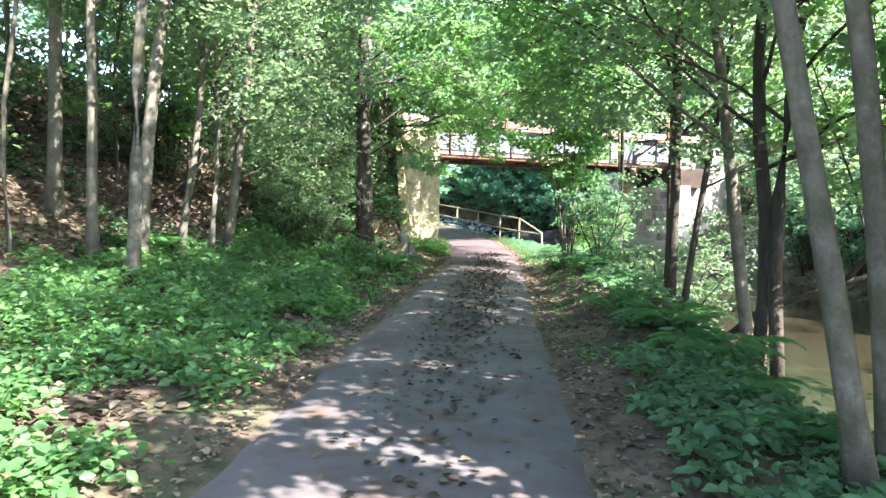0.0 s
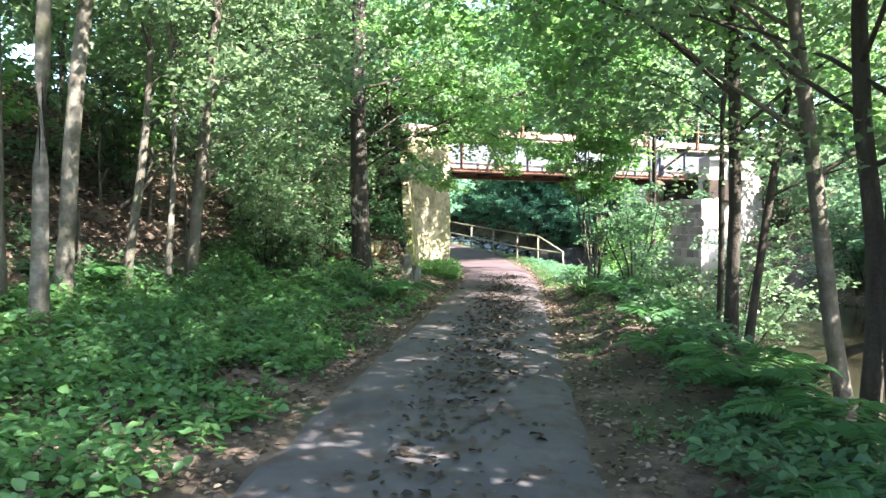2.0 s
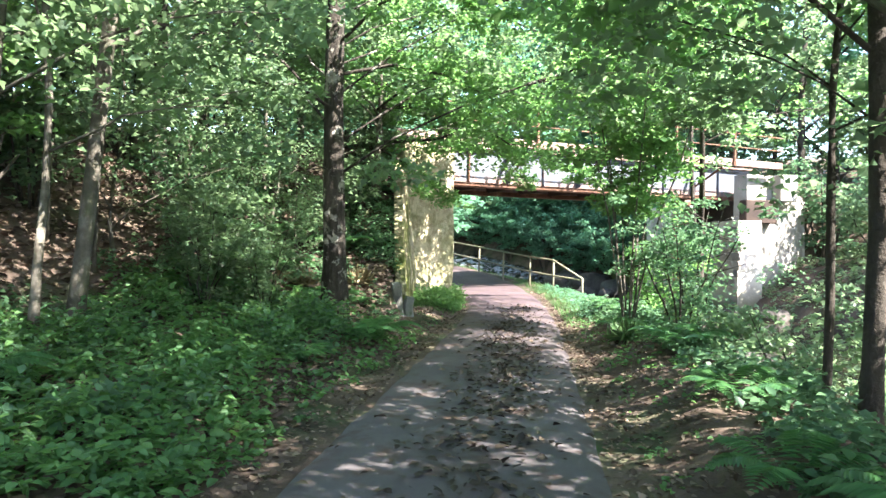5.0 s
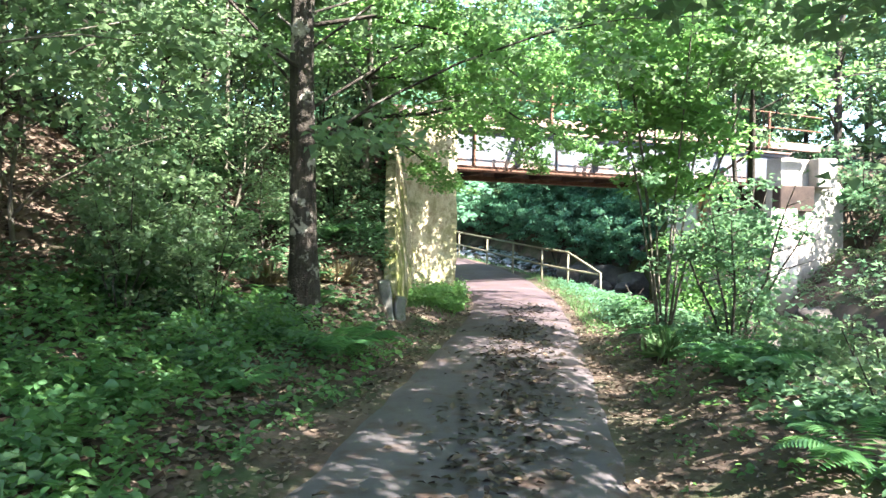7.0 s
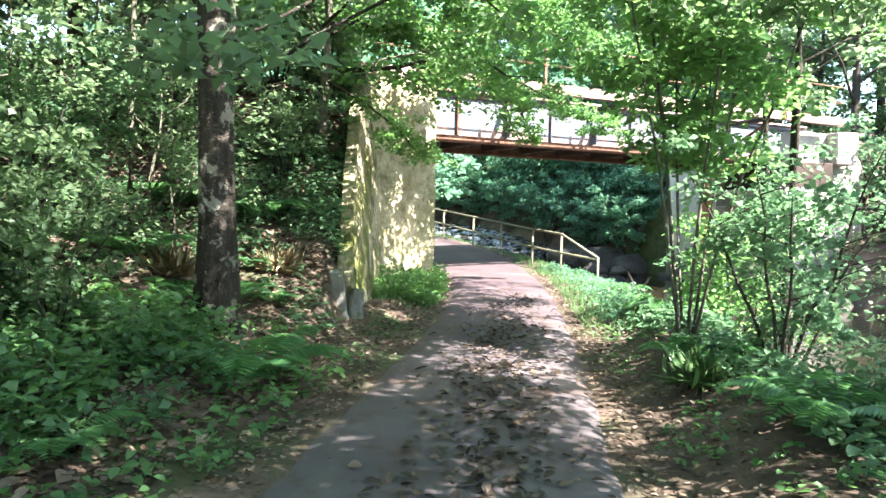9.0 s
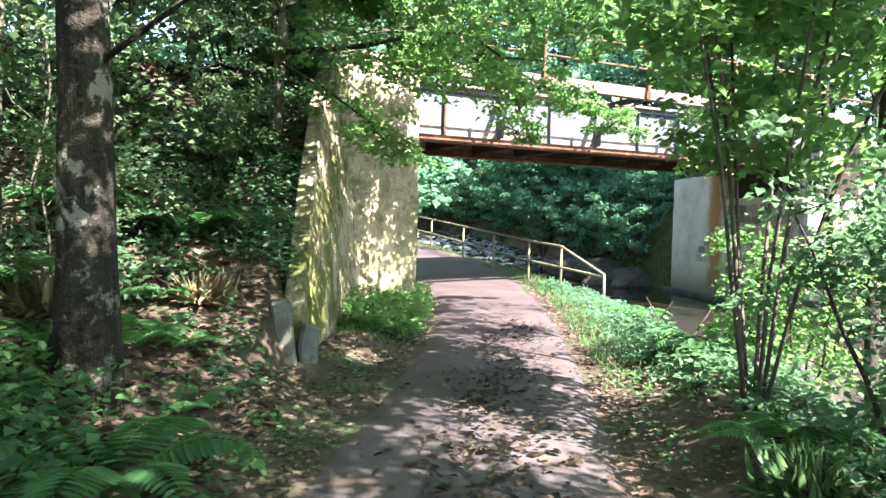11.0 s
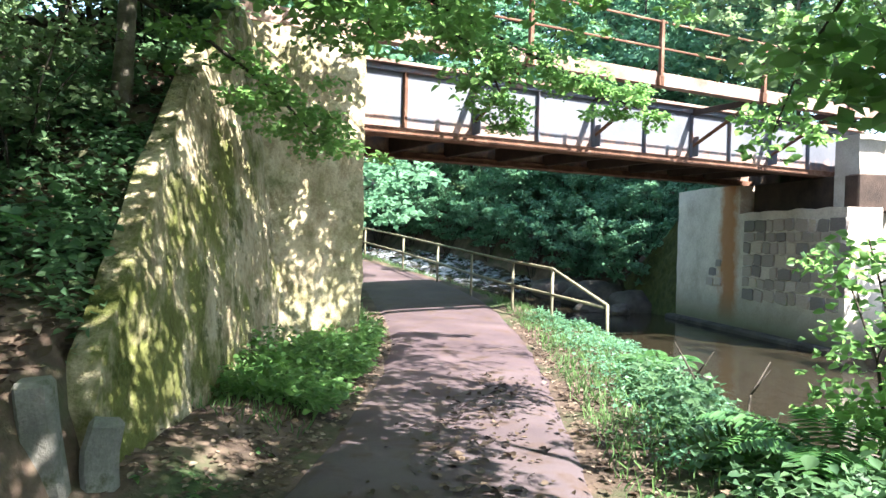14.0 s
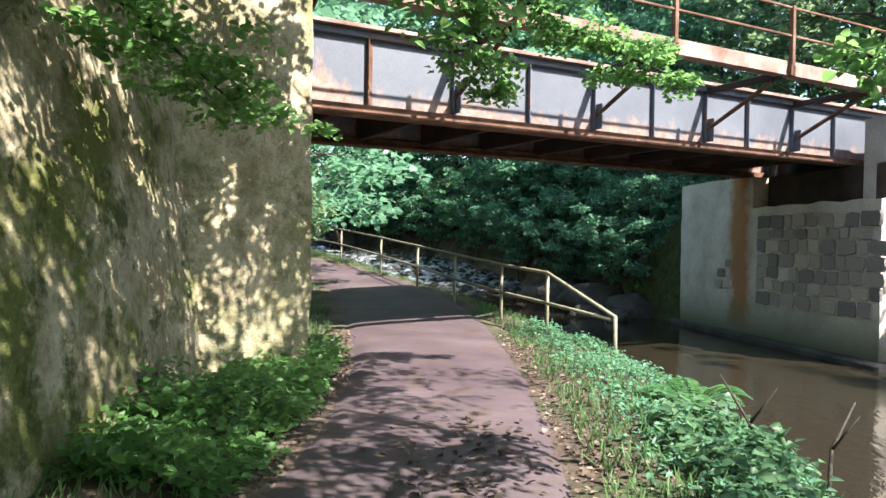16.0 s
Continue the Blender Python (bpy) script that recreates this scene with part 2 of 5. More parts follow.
def water_material():
    """Brown water, smooth and dark below the bridge, broken and foaming where it runs down the rapids."""
    m, t, b = shader("river_water")
    c = t.nodes.new("ShaderNodeTexCoord")
    sep = t.nodes.new("ShaderNodeSeparateXYZ")
    t.links.new(c.outputs["Object"], sep.inputs[0])
    fast = t.nodes.new("ShaderNodeMapRange")
    fast.inputs[1].default_value, fast.inputs[2].default_value = 44.5, 47.5
    t.links.new(sep.outputs["Y"], fast.inputs[0])
    foam = ramp(t, noise_tex(t, 3.0, 6, 0.75, stretch=(1, 0.6, 1)), [(0.46, (0, 0, 0)), (0.66, (1, 1, 1))])
    col = mix(t, mix(t, 1.0, foam, fast.outputs[0], "MULTIPLY"), (0.022, 0.018, 0.012), (0.45, 0.50, 0.55))
    t.links.new(col, b.inputs["Base Color"])
    b.inputs["Roughness"].default_value, b.inputs["Specular IOR Level"].default_value = 0.07, 0.6
    relief(t, b, noise_tex(t, 2.2, 4, 0.6, stretch=(1.4, 0.7, 1)), 0.3, 0.05)
    return m


ROAD, WATER = road_material(), water_material()


# ---- mesh helpers ----
def link_mesh(name, mesh, mats, parent=None):
    ob = new(name, mesh)
    for m in mats if isinstance(mats, (list, tuple)) else [mats]:
        if m.name not in [k.name for k in mesh.materials if k]:
            mesh.materials.append(m)
    if parent:
        ob.parent = parent
    return ob


def part(name, bm, material, parent=None, label="", smooth=False):
    me = bpy.data.meshes.new(name)
    bmesh.ops.recalc_face_normals(bm, faces=bm.faces)
    bm.to_mesh(me)
    bm.free()
    if smooth:
        for p in me.polygons:
            p.use_smooth = True
    ob = link_mesh(name, me, material, parent)
    if label:
        ob["label"] = label
    return ob


def thing(name, at, label, category, group="", kind=""):
    ob = new(name)
    ob.empty_display_size = 0.2
    ob.location = at
    return tagged(ob, label, category, group, kind)


def box(bm, lo, hi, m=None, bevel=0.0):
    """A box between two corners, turned by m, with its edges taken off."""
    made = bmesh.ops.create_cube(bm, size=1)["verts"]
    for v in made:
        v.co = Vector([(a + b) / 2 + c * (b - a) for a, b, c in zip(lo, hi, v.co)])
        if m is not None:
            v.co = m @ v.co
    if bevel:
        edges = {e for v in made for e in v.link_edges}
        bmesh.ops.bevel(bm, geom=list(edges), offset=bevel, segments=1, affect="EDGES")
    return bm


def tube(bm, path, radii, sides=8, wob=0.0):
    """A round limb along a path, with a radius at each point, closed at both ends."""
    path = [Vector(p) for p in path]
    rings = []
    for i, p in enumerate(path):
        d = (path[min(i + 1, len(path) - 1)] - path[max(i - 1, 0)]).normalized()
        a = d.orthogonal() if abs(d.z) > 0.999 else d.cross(Vector((0, 0, 1)))
        a.normalize()
        b = d.cross(a)
        ring = []
        for k in range(sides):
            w = 2 * math.pi * k / sides
            r = radii[i] * (1 + wob * noise.noise(Vector((k * 1.7, p.z * 1.3, p.x * 2.1))))
            ring.append(bm.verts.new(p + a * (r * math.cos(w)) + b * (r * math.sin(w))))
        rings.append(ring)
    for r0, r1 in zip(rings, rings[1:]):
        for k in range(sides):
            bm.faces.new((r0[k], r0[(k + 1) % sides], r1[(k + 1) % sides], r1[k]))
    bm.faces.new(rings[0][::-1])
    bm.faces.new(rings[-1])
    return bm


def curve_path(a, b, n, sag=0.0, wander=0.0, seed=0):
    """Points from a to b with a bow and some wander."""
    a, b = Vector(a), Vector(b)
    out = []
    for i in range(n + 1):
        s = i / n
        p = a.lerp(b, s)
        p.z -= sag * 4 * s * (1 - s)
        w = wander * math.sin(math.pi * min(1, s * 1.2)) if i else 0
        p += Vector((noise.noise(Vector((s * 3, seed, 1))), noise.noise(Vector((s * 3, seed, 7))), 0)) * w
        out.append(p)
    return out


def leaf_mesh(name, pos, along, up, length, width, fold=0.25, droop=0.15, simple=False):
    """Many folded leaves in one mesh, each an island of its own: of six points, or of four for those far off."""
    n = len(pos)
    along = along / (np.linalg.norm(along, axis=1, keepdims=True) + 1e-9)
    side = np.cross(along, up)
    side /= np.linalg.norm(side, axis=1, keepdims=True) + 1e-9
    nor = np.cross(side, along)
    L, W = length[:, None], width[:, None]
    me = bpy.data.meshes.new(name)
    if simple:
        v = np.empty((n, 4, 3))
        v[:, 0] = pos
        v[:, 1] = pos + along * L * 0.45 + side * W * 0.55 + nor * W * fold
        v[:, 2] = pos + along * L - nor * L * droop
        v[:, 3] = pos + along * L * 0.5 - side * W * 0.55 + nor * W * fold
        me.vertices.add(n * 4)
        me.vertices.foreach_set("co", v.reshape(-1))
        me.loops.add(n * 4)
        me.loops.foreach_set("vertex_index", np.arange(n * 4, dtype=np.int32))
        me.polygons.add(n)
        me.polygons.foreach_set("loop_start", np.arange(0, n * 4, 4, dtype=np.int32))
        me.update(calc_edges=True)
        return me
    v = np.empty((n, 6, 3))
    v[:, 0] = pos
    v[:, 1] = pos + along * L * 0.35 + side * W * 0.52 + nor * W * fold
    v[:, 2] = pos + along * L * 0.72 + side * W * 0.42 + nor * (W * fold * 0.6 - L * droop * 0.5)
    v[:, 3] = pos + along * L - nor * L * droop
    v[:, 4] = pos + along * L * 0.72 - side * W * 0.42 + nor * (W * fold * 0.6 - L * droop * 0.5)
    v[:, 5] = pos + along * L * 0.35 - side * W * 0.52 + nor * W * fold
    me.vertices.add(n * 6)
    me.vertices.foreach_set("co", v.reshape(-1))
    base = np.arange(n)[:, None] * 6
    quads = np.concatenate([base + np.array([0, 1, 2, 3]), base + np.array([0, 3, 4, 5])], axis=1).reshape(-1)
    me.loops.add(n * 8)
    me.loops.foreach_set("vertex_index", quads.astype(np.int32))
    me.polygons.add(n * 2)
    me.polygons.foreach_set("loop_start", np.arange(0, n * 8, 4, dtype=np.int32))
    me.update(calc_edges=True)
    return me


def scatter_leaves(name, centres, radii, per, size, flat=0.45, tilt=0.5, seed=1, outward=0.5, simple=True):
    """Leaves in flattened sprays round the given centres."""
    g = np.random.default_rng(seed)
    c = np.repeat(np.asarray(centres, float), per, axis=0)
    r = np.repeat(np.asarray(radii, float), per)
    d = g.normal(size=(len(c), 3))
    d /= np.linalg.norm(d, axis=1, keepdims=True)
    q = d * (g.random(len(c)) ** 0.45)[:, None] * r[:, None]
    q[:, 2] *= flat
    q[:, 2] -= 0.25 * (q[:, 0] ** 2 + q[:, 1] ** 2) / np.maximum(r, 0.1)
    along = g.normal(size=(len(c), 3)) * np.array([1, 1, 0.35]) + outward * d * np.array([1, 1, 0.2])
    up = np.array([0, 0, 1.0]) + g.normal(size=(len(c), 3)) * tilt
    s = size * g.uniform(0.6, 1.25, len(c))
    return leaf_mesh(name, c + q, along, up, s, s * g.uniform(0.55, 0.8, len(c)), simple=simple)


# ---- plan: road edges, river banks and the lie of the land ----
def smooth_curve(ys, xs):
    dense = np.arange(-60, 140, 0.5)
    v = np.interp(dense, ys, xs)
    k = np.hanning(13)
    k /= k.sum()
    v = np.convolve(np.pad(v, 6, mode="edge"), k, mode="valid")
    return lambda y: np.interp(y, dense, v)


road_left = smooth_curve([-60, 4, 10, 18, 22, 25, 28, 31.6, 35, 39.5, 44, 50, 60, 90], [-1.75, -1.78, -1.86, -1.8, -1.85, -2.1, -2.65, -3.7, -4.8, -6.9, -10.6, -16, -26, -56])
road_right = smooth_curve([-60, 4, 10, 18, 22, 25, 28, 32.3, 35.7, 39.5, 44, 50, 60, 90], [0.65, 0.58, 0.45, 0.36, 0.22, 0.04, -0.2, -0.9, -2.3, -4.7, -8.3, -13.6, -23.5, -53])
bank_near = smooth_curve([-60, 10, 16, 20, 24, 28, 31.5, 33.3, 36, 39, 42.5, 46, 52, 60, 90], [3.4, 3.1, 2.9, 2.7, 2.5, 2.1, 0.9, 0.0, -1.4, -3.2, -5.2, -7.4, -12, -20, -50])
bank_far = smooth_curve([-60, 0, 10, 20, 28, 31, 33, 36.3, 40, 44, 50, 58, 90], [10, 10, 9.8, 9.3, 8.6, 7.6, 6.85, 6.05, 4.9, 2.4, -3.0, -11, -42])
WATER_Z = -0.8
U, V = np.array([0.83, 0.557]), np.array([-0.557, 0.83])     # along the bridge, and across it
G0 = np.array([-2.4, 27.83])                                  # foot of the first stiffener of the near girder


def step(a, b, x):
    s = np.clip((x - a) / (b - a), 0, 1)
    return s * s * (3 - 2 * s)


def climb(y):
    """How far the path, its banks and the river have risen beyond the bridge."""
    return 0.068 * (np.maximum(0, y - 29.5) - 0.8 * (1 - np.exp(-np.maximum(0, y - 29.5) / 0.8)))


def river_z(y):
    return WATER_Z + 1.5 * step(42, 52, y) + 0.05 * np.maximum(0, y - 48)


def wing_line(y):
    return np.interp(y, [18.9, 24.5], [-2.66, -3.36])


def ground_z(x, y):
    x, y = np.asarray(x, float), np.asarray(y, float)
    L, R, bn, bf = road_left(y), road_right(y), bank_near(y), bank_far(y)
    left = np.maximum(0, L - 0.2 - x)
    steep = step(10, 19, y)
    hill = 0.10 * step(0, 0.8, left) + (0.19 + 0.29 * steep) * np.maximum(0, left - 0.6) + (0.55 - 0.2 * steep) * np.maximum(0, left - 3.7)
    hill = 9.0 * (1 - np.exp(-hill / 9.0))
    # beyond the bridge the land lies lower
    hill = hill * (1 - 0.6 * step(29, 34, y))
    du = (x - G0[0]) * U[0] + (y - G0[1]) * U[1]
    dv = (x - G0[0]) * V[0] + (y - G0[1]) * V[1]
    # the retaining wall holds the hill back
    zone = (y > 19.3) & (y < 25.6)
    hold = np.where(zone, step(0.04, 0.24, wing_line(y) - x - 0.1 * np.interp(y, [19.45, 20.2, 20.8, 22.15, 23.6], [0.9, 1.5, 2.15, 3.35, 4.3])), 1.0)
    lowland = 0.14 * step(0, 0.6, left)
    top = np.interp(y, [19.45, 20.2, 20.8, 22.15, 23.6], [0.75, 1.35, 2.0, 3.2, 4.15])
    bankment = 4.2 - 0.62 * np.maximum(0, np.abs(dv - 1.2) - 2.6)
    hill = np.where(y < 24.5, np.maximum(hill, np.where((x < -3.0) & (y > 17), np.minimum(bankment, 4.2), 0)), hill)
    hill = np.where(zone, lowland + hold * np.maximum(0, np.maximum(hill, top) - lowland), hill)
    hill = np.where((du < -1.9) & (y >= 24.5) & ((x + 2.58) * -0.727 + (y - 25.55) * 0.687 > 0.25), np.maximum(hill, bankment * step(-1.9, -2.3, du)), hill)
    right = np.maximum(0, x - R - 0.15)
    hump = 0.26 * step(0.1, 0.9, right) * step(7, 11, y) * (1 - step(18, 22, y)) + 0.05 * step(0, 0.6, right)
    drop = step(-1.0, 0.25, x - bn)
    up, bed = climb(y), river_z(y) - 0.55
    z = np.where(x < (L + R) / 2, hill + up, (hump + up) * (1 - drop) + bed * drop)
    far = np.maximum(0, x - bf)
    rise = 1.35 * step(-0.2, 1.2, far) + 0.9 * step(0.8, 3, far) + 0.4 * np.maximum(0, far - 2)
    rise = np.where(far > 0, 9 * (1 - np.exp(-rise / 9)), 0)
    z = np.where(x > (bn + bf) / 2, bed + rise, z)
    east = np.where(du > 10.8, np.maximum(z, np.minimum(bankment, 4.2) * step(10.8, 12.2, du) - 1.35 * (1 - step(10.8, 12.2, du))), z)
    keep = step(-0.75, -1.1, dv) * (1 - step(14.5, 17.5, du))
    z = np.where((x > bf + 0.8) & (du > 10.0), east * (1 - keep) + z * keep, z)
    inroad = step(-0.05, 0.15, x - L) * step(-0.05, 0.15, R - x)
    return z * (1 - inroad) + (up - 0.035) * inroad


def bumps(x, y):
    return np.array([0.10 * noise.noise(Vector((a * 0.9, b * 0.9, 3))) + 0.04 * noise.noise(Vector((a * 3, b * 3, 9))) for a, b in zip(x, y)])


def land(x, y):
    """The height of the ground as it is built."""
    x, y = np.atleast_1d(np.asarray(x, float)), np.atleast_1d(np.asarray(y, float))
    off = np.minimum(np.maximum(road_left(y) - x, x - road_right(y)), 1.0)
    return ground_z(x, y) + bumps(x, y) * np.clip(off, 0, 1)


def build_ground():
    def axis(lo, hi, f0, f1, fine):
        a = list(np.arange(f0, f1, fine))
        s, v = fine, f1
        while v < hi:
            a.append(v)
            s *= 1.22
            v += s
        s, v = fine, f0 - fine
        while v > lo:
            a.insert(0, v)
            s *= 1.22
            v -= s
        return np.array(a)
    xs, ys = axis(-600, 600, -9, 10.5, 0.2), axis(-500, 900, -3, 44, 0.25)
    gx, gy = np.meshgrid(xs, ys)
    fx, fy = gx.reshape(-1), gy.reshape(-1)
    fz = land(fx, fy)
    nx, ny = len(xs), len(ys)
    me = bpy.data.meshes.new("ground")
    faces = [(j * nx + i, j * nx + i + 1, (j + 1) * nx + i + 1, (j + 1) * nx + i) for j in range(ny - 1) for i in range(nx - 1)]
    me.from_pydata(np.stack([fx, fy, fz], 1).tolist(), [], faces)
    for p in me.polygons:
        p.use_smooth = True
    ob = link_mesh("ground", me, EARTH)
    return tagged(ob, "brown forest floor covered with leaf litter and moss", "ground", kind="structure")


def build_road():
    ys = np.concatenate([np.arange(-30, 44, 0.2), np.arange(44, 90, 1.0)])
    bm = bmesh.new()
    rows = []
    for y in ys:
        l = float(road_left(y)) + 0.07 * noise.noise(Vector((0, y * 1.6, 2)))
        r = float(road_right(y)) + 0.07 * noise.noise(Vector((5, y * 1.6, 2)))
        row = []
        for k in range(13):
            s = k / 12
            x = l + (r - l) * s
            crown = 0.03 * (1 - (2 * s - 1) ** 4) + 0.006 * noise.noise(Vector((x * 2, y * 2, 0)))
            row.append(bm.verts.new((x, y, float(climb(y)) + crown - (0.05 if k in (0, 12) else 0))))
        rows.append(row)
    for a, b in zip(rows, rows[1:]):
        for k in range(12):
            bm.faces.new((a[k], a[k + 1], b[k + 1], b[k]))
    ob = part("road", bm, ROAD, smooth=True)
    return tagged(ob, "narrow worn asphalt path with dirt and fallen leaves", "path", kind="structure")


def build_water():
    ys = np.concatenate([np.arange(-60, 38, 1.0), np.arange(38, 60, 0.2), np.arange(60, 88, 1.0)])
    n = 36
    bm = bmesh.new()
    rows = []
    for y in ys:
        a, b = float(bank_near(y)) - 1.2, float(bank_far(y)) + 1.0
        fast = float(step(43, 47, y))
        rows.append([bm.verts.new((a + (b - a) * k / n, y, float(river_z(y)) + fast * 0.09 * noise.noise(Vector((k * 0.9, y * 2.2, 4))))) for k in range(n + 1)])
    for a, b in zip(rows, rows[1:]):
        for k in range(n):
            bm.faces.new((a[k], a[k + 1], b[k + 1], b[k]))
    ob = part("water", bm, WATER, smooth=True)
    return tagged(ob, "shallow brown river with dark reflections and white rapids upstream", "river", kind="structure")


build_ground()
build_road()
build_water()


# ---- bridge ----
def on_girder(s, out=0.0, z=0.0):
    """A point s metres along the near girder, out metres in front of its web."""
    p = G0 + U * s - V * out
    return Vector((p[0], p[1], z))


GM = Matrix(((U[0], V[0], 0, G0[0]), (U[1], V[1], 0, G0[1]), (0, 0, 1, 0), (0, 0, 0, 1)))  # girder frame: x along, y away
ZB, ZT = 3.42, 4.58
S_END = 11.6


def build_bridge():
    br = thing("railway_bridge", on_girder(4, 0, 3.4), "old riveted steel girder bridge in flaking grey paint and rust", "bridge")
    inv = Matrix.Translation(-Vector(br.location))
    m = inv @ GM

    def piece(name, mat, *boxes, label="", bevel=0.006):
        bm = bmesh.new()
        for lo, hi in boxes:
            box(bm, lo, hi, m, bevel)
        return part(name, bm, mat, br, label)
    for y0, tag in ((0.0, ""), (3.2, "")):
        piece("web", WEB, ((-3.5, y0, ZB), (S_END + 1, y0 + 0.02, ZT)), bevel=0)
        piece("bottom_flange", RUST, ((-3.5, y0 - 0.16, ZB - 0.05), (S_END + 1, y0 + 0.18, ZB - 0.012)), ((-3.5, y0 - 0.10, ZB - 0.012), (S_END + 1, y0 - 0.002, ZB + 0.10)), label="rusted bottom flange")
        piece("top_flange", RUST_PALE, ((-3.5, y0 - 0.18, ZT), (S_END + 1, y0 + 0.2, ZT + 0.06)), label="weathered top flange")
        piece("flange_angle", STEEL, ((-3.5, y0 - 0.08, ZT - 0.10), (S_END + 1, y0 - 0.004, ZT - 0.002)))
    for k, s in enumerate([0.0, 1.4, 2.8, 4.15, 5.5, 6.83, 8.0, 9.34, 10.7]):
        piece("stiffener", RUST if k == 0 else STEEL, ((s - 0.045, -0.09, ZB + 0.10), (s - 0.03, -0.003, ZT - 0.1)), ((s - 0.03, -0.015, ZB + 0.10), (s + 0.05, -0.003, ZT - 0.1)), label="rusted stiffener" if k == 0 else "")
    # brackets carrying the service walk
    for s in (-1.3, 1.4, 4.15, 6.83, 9.34):
        bm = bmesh.new()
        tube(bm, [m @ Vector((s, -0.06, ZB + 0.35)), m @ Vector((s, -1.45, ZT - 0.16))], [0.045, 0.045], 4)
        part("bracket_strut", bm, RUST, br, "rusted diagonal strut")
        piece("bracket_arm", SHADE_DARK, ((s - 0.05, -1.6, ZT - 0.14), (s + 0.05, -0.01, ZT - 0.03)), label="dark bracket arm")
        piece("bracket_plate", STEEL, ((s - 0.012, -0.22, ZB + 0.12), (s + 0.012, -0.004, ZB + 0.55)))
    piece("edge_beam", RUST_PALE, ((-3.2, -1.72, ZT - 0.10), (S_END + 0.5, -1.64, ZT + 0.14)), ((-3.2, -1.64, ZT - 0.10), (S_END + 0.5, -1.52, ZT - 0.07)), label="pale rust-streaked edge beam")
    for y0 in (-1.45, -1.2):
        piece("walk_plank", RUST_PALE, ((-3.2, y0, ZT + 0.062), (S_END + 0.5, y0 + 0.15, ZT + 0.10)), label="weathered timber plank")
    piece("deck", SHADE_DARK, ((-3.4, 0.25, ZT - 0.25), (S_END + 0.9, 3.1, ZT - 0.12)), label="dark deck plate")
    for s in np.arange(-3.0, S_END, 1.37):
        piece("cross_girder", SHADE_DARK, ((s - 0.05, 0.03, ZB + 0.05), (s + 0.05, 3.18, ZB + 0.75)), label="dark cross girder")
    piece("rail", RUST, ((-3.4, 0.95, ZT + 0.02), (S_END + 0.9, 1.02, ZT + 0.16)), label="rusty rail")
    piece("rail", RUST, ((-3.4, 2.38, ZT + 0.02), (S_END + 0.9, 2.45, ZT + 0.16)), label="rusty rail")
    for s in np.arange(-3.2, S_END + 0.6, 0.65):
        piece("sleeper", SHADE_DARK, ((s, 0.35, ZT - 0.118), (s + 0.24, 3.0, ZT + 0.018)))
    for s in (-1.35, 1.4, 4.2, 6.9, 9.6):
        piece("railing_post", RUST, ((s - 0.035, -1.80, ZT - 0.12), (s + 0.035, -1.722, ZT + 1.05)), ((s - 0.06, -1.80, ZT - 0.12), (s + 0.06, -1.722, ZT + 0.06)), label="rusted railing post")
    for z in (ZT + 0.55, ZT + 1.02):
        bm = bmesh.new()
        tube(bm, [m @ Vector((-3.2, -1.76, z)), m @ Vector((S_END + 0.5, -1.76, z))], [0.022, 0.022], 8)
        part("railing_bar", bm, RUST, br, "thin rusted railing bar")


build_bridge()


def rough_wall(bm, foot, height, thick, res=0.16, amp=0.03, batter=0.05, seed=0):
    """A wall along a line of feet with heights, its face uneven; thick is measured to the left of the line."""
    pts = []
    for (a, ha), (b, hb) in zip(zip(foot, height), zip(foot[1:], height[1:])):
        a, b = np.array(a, float), np.array(b, float)
        n = max(2, int(np.linalg.norm(b - a) / res))
        for i in range(n):
            s = i / n
            pts.append((a + (b - a) * s, ha + (hb - ha) * s))
    pts.append((np.array(foot[-1], float), height[-1]))
    rows = []
    m = 22
    for i, (p, h) in enumerate(pts):
        q = pts[min(i + 1, len(pts) - 1)][0] - pts[max(i - 1, 0)][0]
        q /= np.linalg.norm(q)
        nrm = np.array([-q[1], q[0]])
        base = -0.9
        top = h + 0.05 * noise.noise(Vector((p[0] * 2, p[1] * 2, seed)))
        row = []
        for k in range(m + 1):
            z = base + (top - base) * k / m
            d = amp * (noise.noise(Vector((p[0] * 2.2, p[1] * 2.2, z * 2.2 + seed))) + 0.6 * noise.noise(Vector((p[0] * 7, p[1] * 7, z * 7))))
            o = p + nrm * (batter * z + d)
            row.append(bm.verts.new((o[0], o[1], z)))
        for w in (0.5, 1.0):
            o = p + nrm * (batter * top + thick * w)
            row.append(bm.verts.new((o[0], o[1], top + 0.02 * noise.noise(Vector((o[0] * 4, o[1] * 4, 0))))))
        o = p + nrm * (thick + 0.1)
        row.append(bm.verts.new((o[0], o[1], base)))
        rows.append(row)
    for a, b in zip(rows, rows[1:]):
        for k in range(len(a) - 1):
            bm.faces.new((a[k], b[k], b[k + 1], a[k + 1]))
    for r, flip in ((rows[0], False), (rows[-1], True)):
        bm.faces.new(r[::-1] if flip else r)


CORNER = np.array([-2.58, 25.55])
INNER = np.array([-3.62, 24.45])


